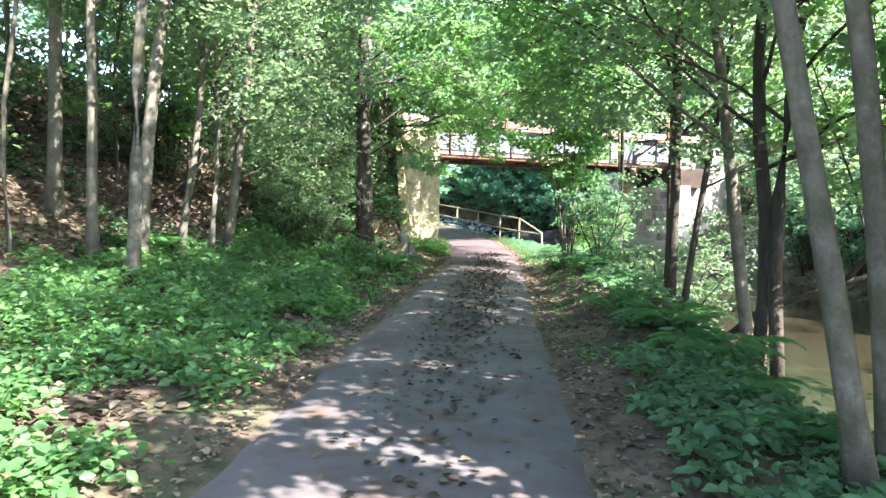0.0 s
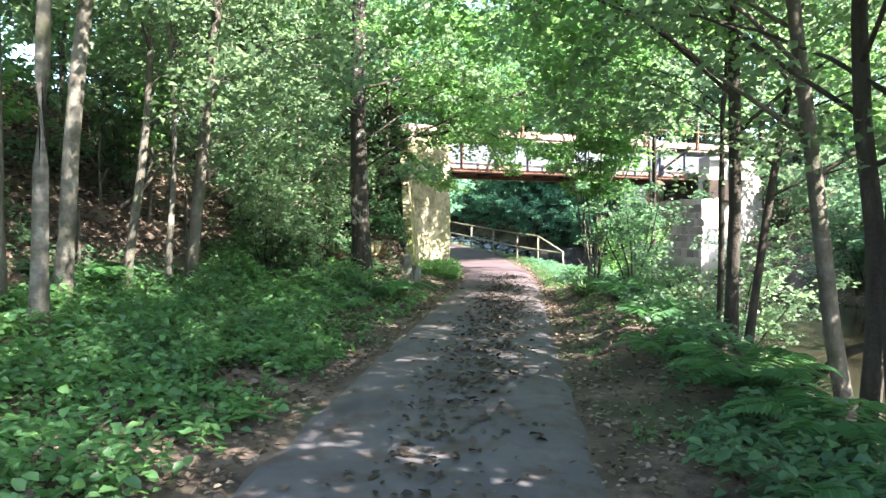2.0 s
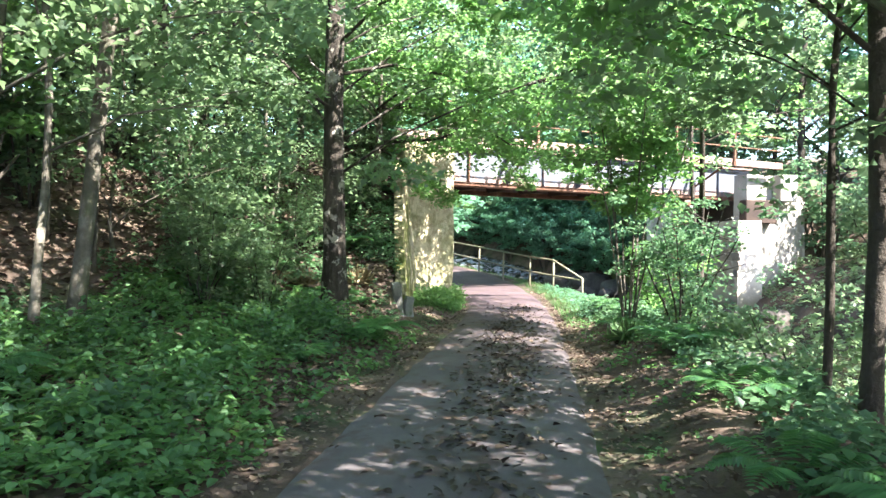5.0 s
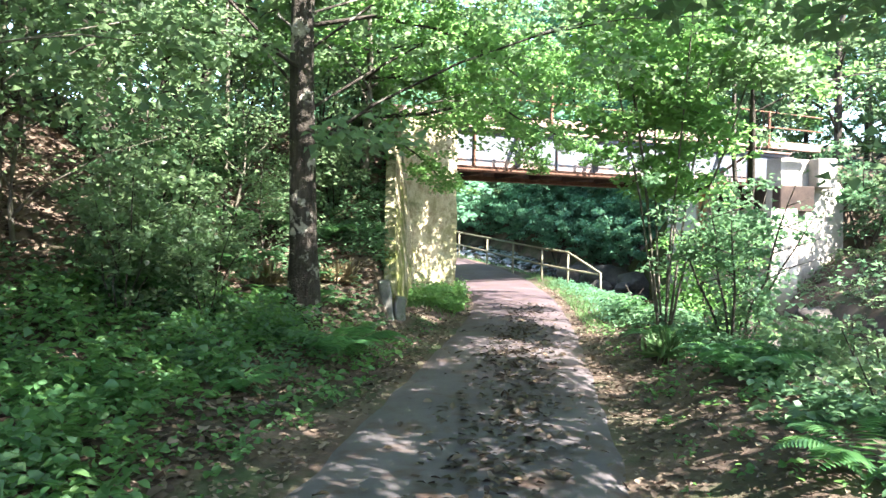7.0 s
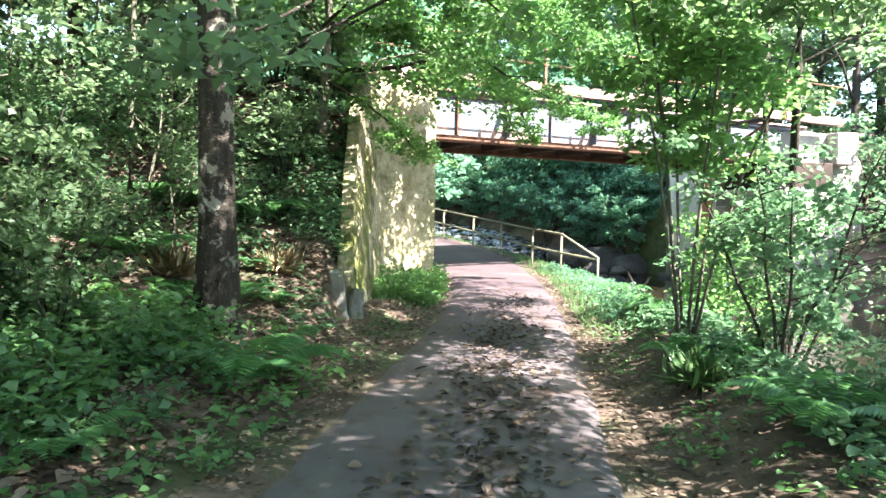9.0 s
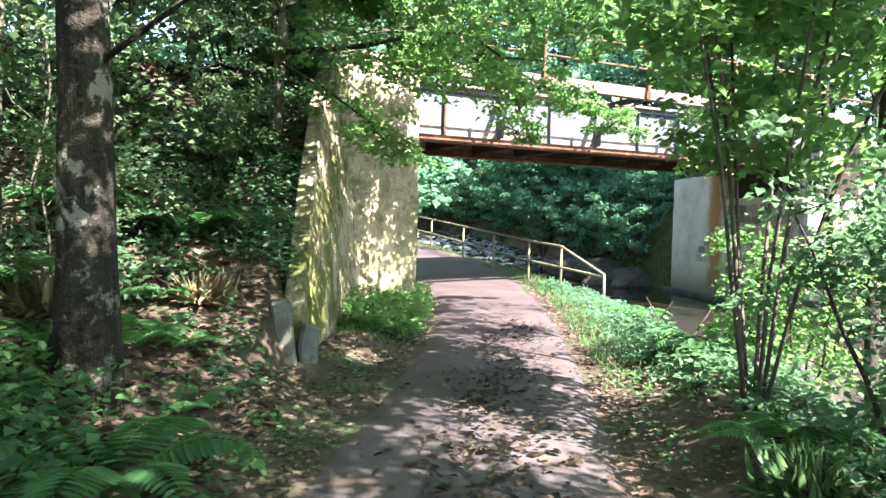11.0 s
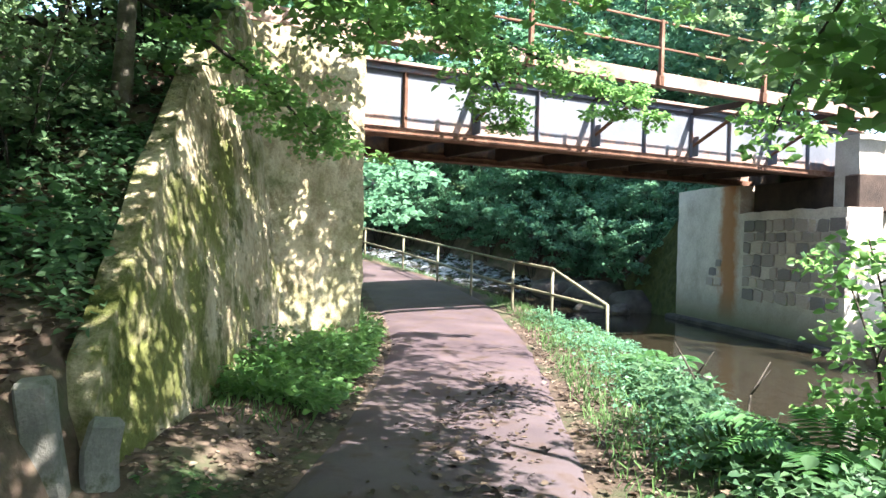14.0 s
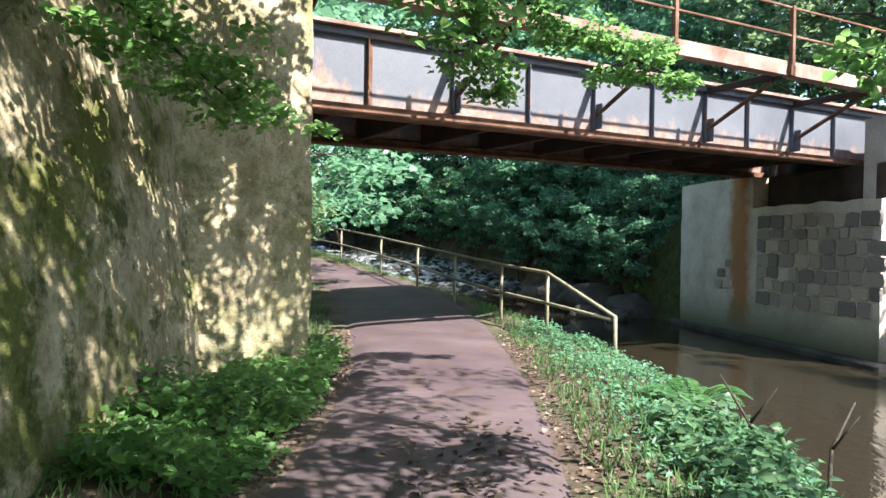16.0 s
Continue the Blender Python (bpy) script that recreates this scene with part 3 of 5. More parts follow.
def build_left_abutment():
    ab = thing("abutment_west", (-3.2, 24, 0), "tall mossy rendered stone bridge abutment dappled with sunlight", "abutment", kind="structure")
    inv = Matrix.Translation(-Vector(ab.location))
    back = CORNER + V * 5.2
    bm = bmesh.new()
    rough_wall(bm, [tuple(INNER - np.array([0.75, 0.79])), tuple(INNER), tuple(CORNER), tuple(back)], [4.2, 4.35, 4.45, 4.3], 0.8, amp=0.035, batter=0.0, seed=3)
    bmesh.ops.transform(bm, matrix=inv, verts=bm.verts)
    part("abutment_wall", bm, PIER, ab, smooth=False)
    bm = bmesh.new()
    rough_wall(bm, [(-2.71, 19.42), (-2.73, 19.55), (-2.81, 20.2), (-2.89, 20.8), (-3.06, 22.15), (-3.25, 23.6), (-3.45, 25.15)], [0.6, 0.9, 1.5, 2.15, 3.35, 4.3, 4.35], 0.2, amp=0.045, batter=0.10, seed=8)
    bmesh.ops.transform(bm, matrix=inv, verts=bm.verts)
    part("wing_wall", bm, WALL, ab, "sloping wing wall with moss streaks")
    # bearing ledge and upstand behind the girder ends
    bm = bmesh.new()
    box(bm, (-3.4, -1.7, 2.6), (-1.75, 3.6, ZB - 0.06), inv @ GM, 0.03)
    part("bearing_ledge", bm, WALL, ab)


def east_material():
    """Pale mortared wall with a damp foot and an orange stain running down from the bearing."""
    m, t, b = shader("east_wall")
    col = ramp(t, noise_tex(t, 0.9, 5, 0.65), [(0.3, (0.42, 0.35, 0.29)), (0.5, (0.60, 0.52, 0.45)), (0.75, (0.74, 0.66, 0.58))])
    grain = noise_tex(t, 18, 4, 0.65)
    col = mix(t, 0.5, col, ramp(t, grain, [(0.25, (0.45, 0.45, 0.45)), (0.75, (1, 1, 1))]), "MULTIPLY")
    c = t.nodes.new("ShaderNodeTexCoord")
    dot = t.nodes.new("ShaderNodeVectorMath")
    dot.operation = "DOT_PRODUCT"
    dot.inputs[1].default_value = (0.281, -0.960, 0.0)
    t.links.new(c.outputs["Object"], dot.inputs[0])
    wob = t.nodes.new("ShaderNodeMath")
    wob.operation = "MULTIPLY_ADD"
    wob.inputs[1].default_value = 0.9
    t.links.new(noise_tex(t, 1.5, 5, 0.7), wob.inputs[0])
    t.links.new(dot.outputs["Value"], wob.inputs[2])
    # the stain lies about three metres from the far corner
    band = ramp_range(t, wob.outputs[0], STAIN - 0.6, STAIN + 0.6)
    col = mix(t, band, col, (0.33, 0.13, 0.04))
    sep = t.nodes.new("ShaderNodeSeparateXYZ")
    t.links.new(c.outputs["Object"], sep.inputs[0])
    wet = t.nodes.new("ShaderNodeMapRange")
    wet.inputs[1].default_value, wet.inputs[2].default_value = 0.35, -0.6
    t.links.new(sep.outputs["Z"], wet.inputs[0])
    col = mix(t, wet.outputs[0], col, (0.13, 0.125, 0.08))
    t.links.new(col, b.inputs["Base Color"])
    b.inputs["Roughness"].default_value = 0.9
    relief(t, b, grain, 0.6, 0.02)
    return m


def ramp_range(t, value, lo, hi):
    mr = t.nodes.new("ShaderNodeMapRange")
    mr.inputs[1].default_value, mr.inputs[2].default_value = lo, hi
    t.links.new(value, mr.inputs[0])
    r = ramp(t, mr.outputs[0], [(0.0, (0, 0, 0)), (0.3, (0.9, 0.9, 0.9)), (0.65, (0.95, 0.95, 0.95)), (1.0, (0, 0, 0))])
    return r


EA, EB = np.array([4.78, 40.0]), np.array([6.95, 32.6])
ED = (EB - EA) / np.linalg.norm(EB - EA)
STAIN = float((EA + ED * 3.0 - np.array([6.5, 34.0])) @ np.array([0.281, -0.960])) + 0.45
EFM = Matrix(((ED[0], -ED[1], 0, EA[0]), (ED[1], ED[0], 0, EA[1]), (0, 0, 1, 0), (0, 0, 0, 1)))  # x along the river face, y into the wall


def build_right_abutment():
    ab = thing("abutment_east", (6.5, 34, 0), "stone river abutment with pale mortar and an orange rust streak", "abutment", kind="structure")
    inv = Matrix.Translation(-Vector(ab.location))
    east = east_material()
    bm = bmesh.new()
    rough_wall(bm, [tuple(EA + np.array([3.5, 2.0])), tuple(EA), tuple(EA + ED * 3.5)], [3.36, 3.36, 3.36], 1.2, amp=0.015, batter=0.0, seed=5)
    bmesh.ops.transform(bm, matrix=inv, verts=bm.verts)
    part("river_wall", bm, east, ab)
    bm = bmesh.new()
    rough_wall(bm, [tuple(EA + ED * 3.5), tuple(EB)], [2.56, 2.6], 0.9, amp=0.015, batter=0.0, seed=5)
    bmesh.ops.transform(bm, matrix=inv, verts=bm.verts)
    part("river_wall", bm, east, ab)
    bm = bmesh.new()
    rough_wall(bm, [tuple(EB + U * 0.5), tuple(EB + U * 2.4), tuple(EB + U * 3.6)], [4.3, 4.3, 3.4], 0.6, amp=0.025, batter=0.02, seed=6)
    bmesh.ops.transform(bm, matrix=inv, verts=bm.verts)
    part("wing_wall", bm, MORTAR, ab, "pale sunlit wing wall")
    # the far wing, mossy, sloping down along the river
    bm = bmesh.new()
    rough_wall(bm, [(3.2, 43.6), (4.1, 41.6), (4.80, 40.03)], [-0.3, 1.3, 2.6], 0.7, amp=0.05, batter=0.06, seed=9)
    bmesh.ops.transform(bm, matrix=inv, verts=bm.verts)
    part("far_wing", bm, MOSS, ab, "mossy sloping far wing wall")
    bm = bmesh.new()
    # the recess above the wall gets its shade from this dark colour
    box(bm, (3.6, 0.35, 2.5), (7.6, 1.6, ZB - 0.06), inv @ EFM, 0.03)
    part("bearing_block", bm, SHADE_DARK, ab, "bearing block coloured dark for its shaded recess")
    bm = bmesh.new()
    box(bm, (-0.2, 1.7, ZB - 0.1), (7.6, 2.4, 4.3), inv @ EFM, 0.03)
    part("back_wall", bm, MORTAR, ab)
    bm = bmesh.new()
    box(bm, (-0.2, -0.3, -1.3), (8.0, 0.1, -0.66), inv @ EFM, 0.05)
    part("footing", bm, ROCK, ab, "wet dark footing")
    return ab


build_left_abutment()
EAST = build_right_abutment()


def build_path_railing():
    rl = thing("path_railing", (0.3, 30.3, 0), "yellowish-green painted tubular steel railing along the bank", "railing")
    o = Vector(rl.location)
    posts = [(0.32, 30.3, 1.07), (-0.5, 31.5, 1.16), (-1.55, 33.3, 1.30), (-2.7, 35.8, 1.45), (-4.2, 38.8, 1.65), (-6.3, 42.5, 1.92), (-8.6, 46.0, 2.17)]
    for x, y, h in posts:
        bm = bmesh.new()
        z = float(land(x, y)[0]) - 0.3
        tube(bm, [Vector((x, y, z)) - o, Vector((x, y, h)) - o], [0.032, 0.032], 10)
        part("post", bm, RAIL_PAINT, rl, smooth=True)
    end = Vector((1.17, 28.0, 0.56))
    for f, name in ((0.0, "top_rail"), (0.53, "lower_rail")):
        path = [end if f == 0 else end - Vector((0.05, -0.05, 0.04))] + [Vector((x, y, h - f)) for x, y, h in posts]
        bm = bmesh.new()
        tube(bm, [p - o for p in path], [0.03] * len(path), 10)
        part(name, bm, RAIL_PAINT, rl, smooth=True)
    bm = bmesh.new()
    tube(bm, [end - o, Vector((1.18, 27.98, float(land(1.2, 28)[0]) - 0.2)) - o], [0.03, 0.03], 10)
    part("end_post", bm, RAIL_PAINT, rl, "dark end post", smooth=True)


build_path_railing()


# ---- trees ----
def crown_points(tips, seed, n, spread):
    g = np.random.default_rng(seed)
    c, r = [], []
    for k in range(n):
        a = tips[k % len(tips)]
        p = np.array(a) + g.normal(size=3) * np.array([spread, spread, spread * 0.6])
        c.append(p)
        r.append(g.uniform(0.3, 0.68))
    return c, r


def make_tree(at, height, r0, label, bark, leaf, lean=(0, 0), first=0.45, limbs=9, reach=2.2, clumps=70, per=60, size=0.11, seed=1, wander=0.25, name="tree", spread=0.8, category="tree", group="", arc=None, last=0.66, limb_r=0.38, fine=False):
    """A tree: tapered trunk, limbs each a mesh of its own, and a crown of leaf sprays."""
    g = np.random.default_rng(seed)
    z0 = float(land(at[0], at[1])[0])
    tr = thing(name, (at[0], at[1], z0), label, category, group)
    n = 12
    path = curve_path((0, 0, -0.25), (lean[0] * height, lean[1] * height, height), n, 0, wander, seed)
    radii = [r0 * (1.35 if i == 0 else 1.0) * (1 - 0.85 * (i / n) ** 1.1) for i in range(n + 1)]
    bm = bmesh.new()
    tube(bm, path, radii, 10, 0.16)
    part("trunk", bm, bark, tr, smooth=True)
    tips = [tuple(path[int(n * last)]), tuple(path[min(n, int(n * last) + 1)])]
    for k in range(limbs):
        s = first + (last - first) * k / max(1, limbs - 1)
        i = min(n - 1, int(s * n))
        p = path[i].lerp(path[i + 1], s * n - i)
        w = k * 2.4 + g.uniform(-0.5, 0.5)
        if arc and k % 4:
            w = radians(arc[0] + (arc[1] - arc[0]) * ((k * 0.618) % 1))
        ln = reach * (1.15 - 0.6 * (s - first) / (1 - first)) * g.uniform(0.75, 1.2)
        q = p + Vector((math.cos(w) * ln, math.sin(w) * ln, ln * g.uniform(0.15, 0.65)))
        bm = bmesh.new()
        lp = curve_path(p, q, 5, -0.1 * ln, 0.25, seed + k)
        tube(bm, lp, [radii[i] * limb_r * (1 - 0.16 * j) for j in range(6)], 6)
        mid = lp[3]
        limb = part("limb", bm, bark, tr, smooth=True)
        bm = bmesh.new()
        tube(bm, [mid, mid + Vector((math.cos(w + 0.8) * ln * 0.4, math.sin(w + 0.8) * ln * 0.4, ln * 0.15))], [radii[i] * 0.16, 0.006], 5)
        part("twig", bm, bark, limb, smooth=True)
        tips += [tuple(lp[-1]), tuple(lp[3]), tuple(lp[4])]
    if clumps:
        c, r = crown_points(tips, seed + 5, clumps, spread)
        link_mesh("crown", scatter_leaves("crown", c, r, per, size, seed=seed + 9, simple=not fine), leaf, tr)
    return tr


def make_shrub(at, height, stems, label, leaf, seed=1, per=40, size=0.09, spread=0.9, bark=None, clumps=26, name="shrub", low=0.25, group="", r0=0.022, fine=False):
    g = np.random.default_rng(seed)
    z0 = float(land(at[0], at[1])[0])
    sh = thing(name, (at[0], at[1], z0), label, "shrub", group)
    tips = []
    for k in range(stems):
        w = 2 * math.pi * k / stems + g.uniform(-0.4, 0.4)
        out = spread * g.uniform(0.5, 1.1)
        h = height * g.uniform(0.7, 1.05)
        lp = curve_path((0.07 * math.cos(w), 0.07 * math.sin(w), -0.1), (math.cos(w) * out, math.sin(w) * out, h), 7, -0.08 * h, 0.15, seed + k)
        bm = bmesh.new()
        tube(bm, lp, [r0 * (1 - 0.11 * j) for j in range(8)], 6)
        for j in (3, 4, 5, 6):
            a = g.uniform(0, 6.28)
            e = lp[j] + Vector((math.cos(a), math.sin(a), 0.35)) * g.uniform(0.25, 0.6)
            tube(bm, [lp[j], e], [r0 * 0.35, 0.003], 4)
            tips.append(tuple(e))
        part("stem", bm, bark or BARK, sh, smooth=True)
        tips += [tuple(p) for p in lp[2:] if p.z > low * height]
    c, r = crown_points(tips, seed + 3, clumps, 0.22)
    link_mesh("foliage", scatter_leaves("foliage", c, [v * 0.6 for v in r], per, size, seed=seed + 4, tilt=0.6, simple=not fine), leaf, sh)
    return sh


# the trees that line the path, each where it stands
make_tree((-5.25, 9.7), 12, 0.10, "slender pale grey trunk leaning over ferns, lit by sun", BARK_PALE, LEAF, (0.115, 0.0), 0.32, 10, 2.6, 80, 70, seed=11, wander=0.12)
make_tree((-4.74, 8.64), 11, 0.085, "grey mottled young trunk beside a pale one", BARK_PALE, LEAF, (0.04, 0.0), 0.35, 9, 2.2, 60, 70, seed=12, wander=0.12)
make_tree((-5.6, 9.2), 12, 0.08, "straight grey young trunk among undergrowth", BARK_GREY, LEAF, (0.0, 0.0), 0.3, 9, 2.2, 70, 70, seed=13)
make_tree((-6.8, 10.2), 13, 0.11, "straight grey trunk on the wooded slope", BARK_GREY, LEAF, (0.0, 0.01), 0.3, 9, 2.4, 70, 70, seed=14)
make_tree((-5.33, 11.1), 10, 0.062, "thin grey leaning trunk with a broken side limb", BARK_GREY, LEAF, (0.12, 0.02), 0.24, 10, 2.0, 70, 70, seed=15)
make_tree((-5.06, 11.75), 10, 0.048, "thin pale sunlit trunk on the slope", BARK_PALE, LEAF, (0.03, 0.01), 0.2, 10, 1.9, 70, 70, seed=16)
make_tree((-5.02, 12.3), 12, 0.088, "brown-grey leaning trunk on the wooded slope", BARK_GREY, LEAF, (0.12, 0.0), 0.26, 12, 2.2, 90, 70, seed=17, wander=0.12)
make_tree((-3.42, 16.65), 14, 0.20, "stout dark furrowed trunk with painted sun dapples beside the path", BARK_STOUT, LEAF, (-0.012, 0.0), 0.17, 28, 4.2, 300, 70, 0.105, seed=18, spread=0.95, arc=(10, 170), limb_r=0.13)
make_tree((2.44, 11.3), 12, 0.085, "dark slender trunk on the river bank", BARK, LEAF, (0.0, 0.01), 0.24, 13, 3.2, 150, 70, seed=21, arc=(50, 250))
make_tree((2.6, 11.4), 8, 0.06, "dark thin trunk leaning away on the river bank", BARK, LEAF, (0.13, 0.0), 0.3, 9, 2.0, 70, 70, seed=22)
make_tree((3.47, 10.0), 12, 0.10, "grey-brown trunk leaning over the river bank", BARK_GREY, LEAF_FRESH, (-0.155, 0.0), 0.3, 13, 3.4, 130, 70, seed=23, arc=(60, 230))
make_tree((3.2, 8.72), 13, 0.088, "dark upright trunk on the river bank", BARK, LEAF, (-0.01, 0.0), 0.28, 12, 2.8, 110, 70, seed=24)
make_tree((1.98, 4.0), 9, 0.075, "slim grey trunk leaning over the path", BARK_GREY, LEAF, (-0.21, 0.0), 0.5, 7, 2.0, 50, 70, seed=25, wander=0.1)
make_tree((2.27, 4.3), 11, 0.075, "dark slim trunk beside a leaning one", BARK_GREY, LEAF, (-0.14, 0.0), 0.5, 12, 2.4, 170, 70, seed=28, wander=0.1, last=0.9)
make_tree((2.98, 8.95), 11, 0.098, "dark slim upright trunk on the bank", BARK, LEAF, (-0.02, 0.0), 0.3, 10, 2.4, 80, 70, seed=30)
# next four: at or beyond the view's edge, added to shade path and verge
make_tree((3.5, 4.7), 11.5, 0.085, "unseen alder added to shade the path and verge", BARK, LEAF, (0.05, 0.03), 0.5, 15, 2.4, 260, 70, 0.12, seed=20, last=0.92)
make_shrub((3.4, 1.8), 6.5, 9, "unseen tall hazel shrub added to shade the path", LEAF_FRESH, 35, 80, 0.13, 2.0, clumps=280, low=0.3)
make_shrub((4.0, 4.2), 7.5, 9, "tall hazel shrub added on the bank to shade the path", LEAF_FRESH, 36, 75, 0.12, 2.1, clumps=400, low=0.3)
make_shrub((4.5, 5.6), 8.0, 8, "tall alder shrub added on the bank to shade the path", LEAF_FRESH, 38, 70, 0.11, 1.9, clumps=330, low=0.3)
make_shrub((5.0, 9.0), 7.0, 8, "tall leafy alder shrub over the water", LEAF_FRESH, 39, 70, 0.11, 1.8, clumps=100, low=0.4)
make_tree((2.7, 12.9), 12, 0.05, "thin dark sapling trunk on the bank", BARK, LEAF_FRESH, (0.005, 0.0), 0.3, 11, 2.5, 190, 70, seed=26)
make_tree((-3.95, 21.6), 10, 0.085, "pale trunk growing on top of the wing wall", BARK_PALE, LEAF_FRESH, (0.02, 0.0), 0.12, 16, 2.4, 200, 70, seed=27, fine=True)
make_tree((3.2, 21.2), 11, 0.06, "young riverside tree with shaded green leaves", BARK, LEAF, (-0.03, -0.02), 0.44, 12, 2.4, 50, 75, 0.09, seed=29, arc=(120, 280), fine=True)
# added so that its high crown shades the abutment and the path
make_tree((2.95, 19.2), 12, 0.07, "slim riverside tree, its high crown added to shade the wall", BARK, LEAF_FRESH, (-0.03, 0.0), 0.42, 14, 2.8, 40, 70, 0.09, seed=37, last=0.9, arc=(100, 280), fine=True)

# the shrubs on the river bank
make_shrub((1.36, 17.8), 6.4, 8, "tall many-stemmed hazel shrub with fresh green leaves", LEAF_FRESH, 31, 40, 0.105, 2.0, clumps=320, low=0.3, fine=True, r0=0.019, bark=BARK_GREY)
make_shrub((3.05, 14.0), 2.6, 7, "leafy shrub leaning over the water", LEAF, 40, 55, 0.09, 1.2, clumps=70, low=0.1)
make_shrub((2.1, 16.9), 2.1, 7, "leafy shrub hanging over the river bank", LEAF_DEEP, 32, 60, 0.08, 1.0, clumps=60, low=0.1)
make_shrub((2.5, 20.2), 2.6, 6, "leafy shrub at the water's edge", LEAF_FRESH, 33, 50, 0.08, 0.9, clumps=60, low=0.1, fine=True)

# the wood on the slope and across the river: a few kinds, repeated
WOOD = [
    make_tree((-9.5, 9.0), 12, 0.10, "tall slender forest tree with a grey trunk", BARK_GREY, LEAF, (0, 0), 0.14, 16, 2.8, 140, 52, 0.18, 41, spread=1.0, last=0.9, group="forest trees"),
    make_tree((-11.0, 14.0), 13, 0.14, "tall forest tree with a dark trunk", BARK, LEAF, (0.01, 0), 0.12, 16, 3.2, 140, 52, 0.19, 42, spread=1.1, last=0.9, group="forest trees"),
    make_tree((-8.0, 12.0), 11, 0.055, "thin pale forest sapling", BARK_PALE, LEAF_FRESH, (0.01, 0.01), 0.12, 14, 2.0, 110, 60, 0.145, 43, spread=0.9, last=0.9, group="forest trees"),
]
FARBUSH = make_shrub((1.5, 49.5), 3.4, 8, "leafy shrub in shade on the far bank, leaves tinted for haze", LEAF_BLUE, 53, 62, 0.15, 1.7, clumps=90, low=0.05, group="far bank shrubs")
BUSH = [
    make_shrub((-7.2, 14.5), 2.6, 6, "leafy undergrowth shrub on the slope", LEAF, 51, 46, 0.12, 1.0, clumps=58, low=0.1, group="undergrowth shrubs"),
    make_shrub((-5.8, 17.0), 1.8, 6, "low leafy undergrowth shrub", LEAF_DEEP, 52, 55, 0.10, 0.9, clumps=50, low=0.1, group="undergrowth shrubs"),
]
FARB = make_tree((4.6, 47.0), 12, 0.14, "leafy tree in shade on the far bank, leaves tinted for haze", BARK, LEAF_BLUE, (0, 0), 0.03, 18, 3.4, 150, 46, 0.255, 61, spread=1.2, last=0.9, group="far bank trees")


def plant(ob, x, y, turn, s):
    return copy_thing(ob, Matrix.Translation((x, y, float(land(x, y)[0]) - 0.05)) @ pose(0, 0, 0, 0, 0, turn) @ Matrix.Scale(s, 4))


g = np.random.default_rng(99)
spots = [(-9.8, 5), (-7.4, 18.0), (-8.6, 22.6), (-6.8, 25.4), (-12, 9), (-13, 17), (-10.5, 20.5), (-7.6, 20.2), (-14, 12.5), (-15.5, 7), (-12.8, 23.5), (-16, 20), (-18, 14), (-9, 24.5), (-17, 26), (-12, 29), (-20, 9), (-21, 20), (-10, 1.5), (-15, 31)]
for k, (x, y) in enumerate(spots):
    plant(WOOD[k % 3], x + g.uniform(-0.5, 0.5), y + g.uniform(-0.5, 0.5), g.uniform(0, 360), g.uniform(0.85, 1.15))
POLE = make_tree((-7.4, 13.0), 10, 0.042, "thin bare grey sapling pole in the wood", BARK_GREY, LEAF, (0.02, 0.01), 0.45, 5, 1.2, 26, 60, 0.12, 44, group="sapling poles", last=0.9)
for x, y in [(-6.2, 11.5), (-7.9, 10.6), (-6.9, 15.4), (-8.6, 14.2), (-6.1, 16.8), (-5.9, 8.0), (-7.3, 8.9), (-9.4, 11.0), (-7.8, 17.0), (-5.2, 18.0), (-8.8, 7.5), (-6.5, 13.9), (-10.4, 12.4), (-5.9, 14.0)]:
    plant(POLE, x, y, g.uniform(0, 360), g.uniform(0.8, 1.2))
SAPLING = make_tree((-6.0, 14.6), 4.6, 0.032, "young beech sapling with flat layers of leaves", BARK_GREY, LEAF, (0.03, 0.0), 0.14, 14, 1.5, 80, 30, 0.11, 45, spread=0.42, last=0.95, group="beech saplings", limb_r=0.5)
for x, y, s_ in [(-5.6, 16.6, 0.7), (-7.2, 13.6, 0.9), (-4.4, 17.6, 0.5), (-5.2, 18.5, 0.8), (-6.6, 19.6, 1.0), (-5.6, 20.6, 0.9)]:
    plant(SAPLING, x, y, g.uniform(0, 360), s_)
for x, y, s_ in [(-4.3, 20.7, 0.6), (-4.2, 22.6, 0.6), (-4.35, 23.4, 0.8), (-4.7, 24.3, 0.9), (-3.95, 14.9, 0.5), (-4.5, 14.3, 0.6), (-4.9, 15.6, 0.7)]:
    plant(BUSH[0], x, y, g.uniform(0, 360), s_)
# the last two stand unseen behind the start, added for canopy shade
across = [(10.8, 37.8, 1.15), (12.8, 39.8, 1.2), (9.2, 42.2, 1.1), (18.5, 33.0, 0.9), (17.5, 38.6, 0.95), (20.6, 35.4, 0.9), (13.5, 14, 0.7), (16.5, 11, 0.8), (17, 18.5, 0.85), (20, 24, 1.0), (14, 5, 0.7), (14.5, 38, 0.9), (11.0, 42, 0.9), (18, 35, 1.0), (22, 16, 1.0), (9, -12, 1.0), (-4, -12, 1.0)]
for k, (x, y, s_) in enumerate(across):
    plant(WOOD[(k + 1) % 3], x, y, g.uniform(0, 360), s_)
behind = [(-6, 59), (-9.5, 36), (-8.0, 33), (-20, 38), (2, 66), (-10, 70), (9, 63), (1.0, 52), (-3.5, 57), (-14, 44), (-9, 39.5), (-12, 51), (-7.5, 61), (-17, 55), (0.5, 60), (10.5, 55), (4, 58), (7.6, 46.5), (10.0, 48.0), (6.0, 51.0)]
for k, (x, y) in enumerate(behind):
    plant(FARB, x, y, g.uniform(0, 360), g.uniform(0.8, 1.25))
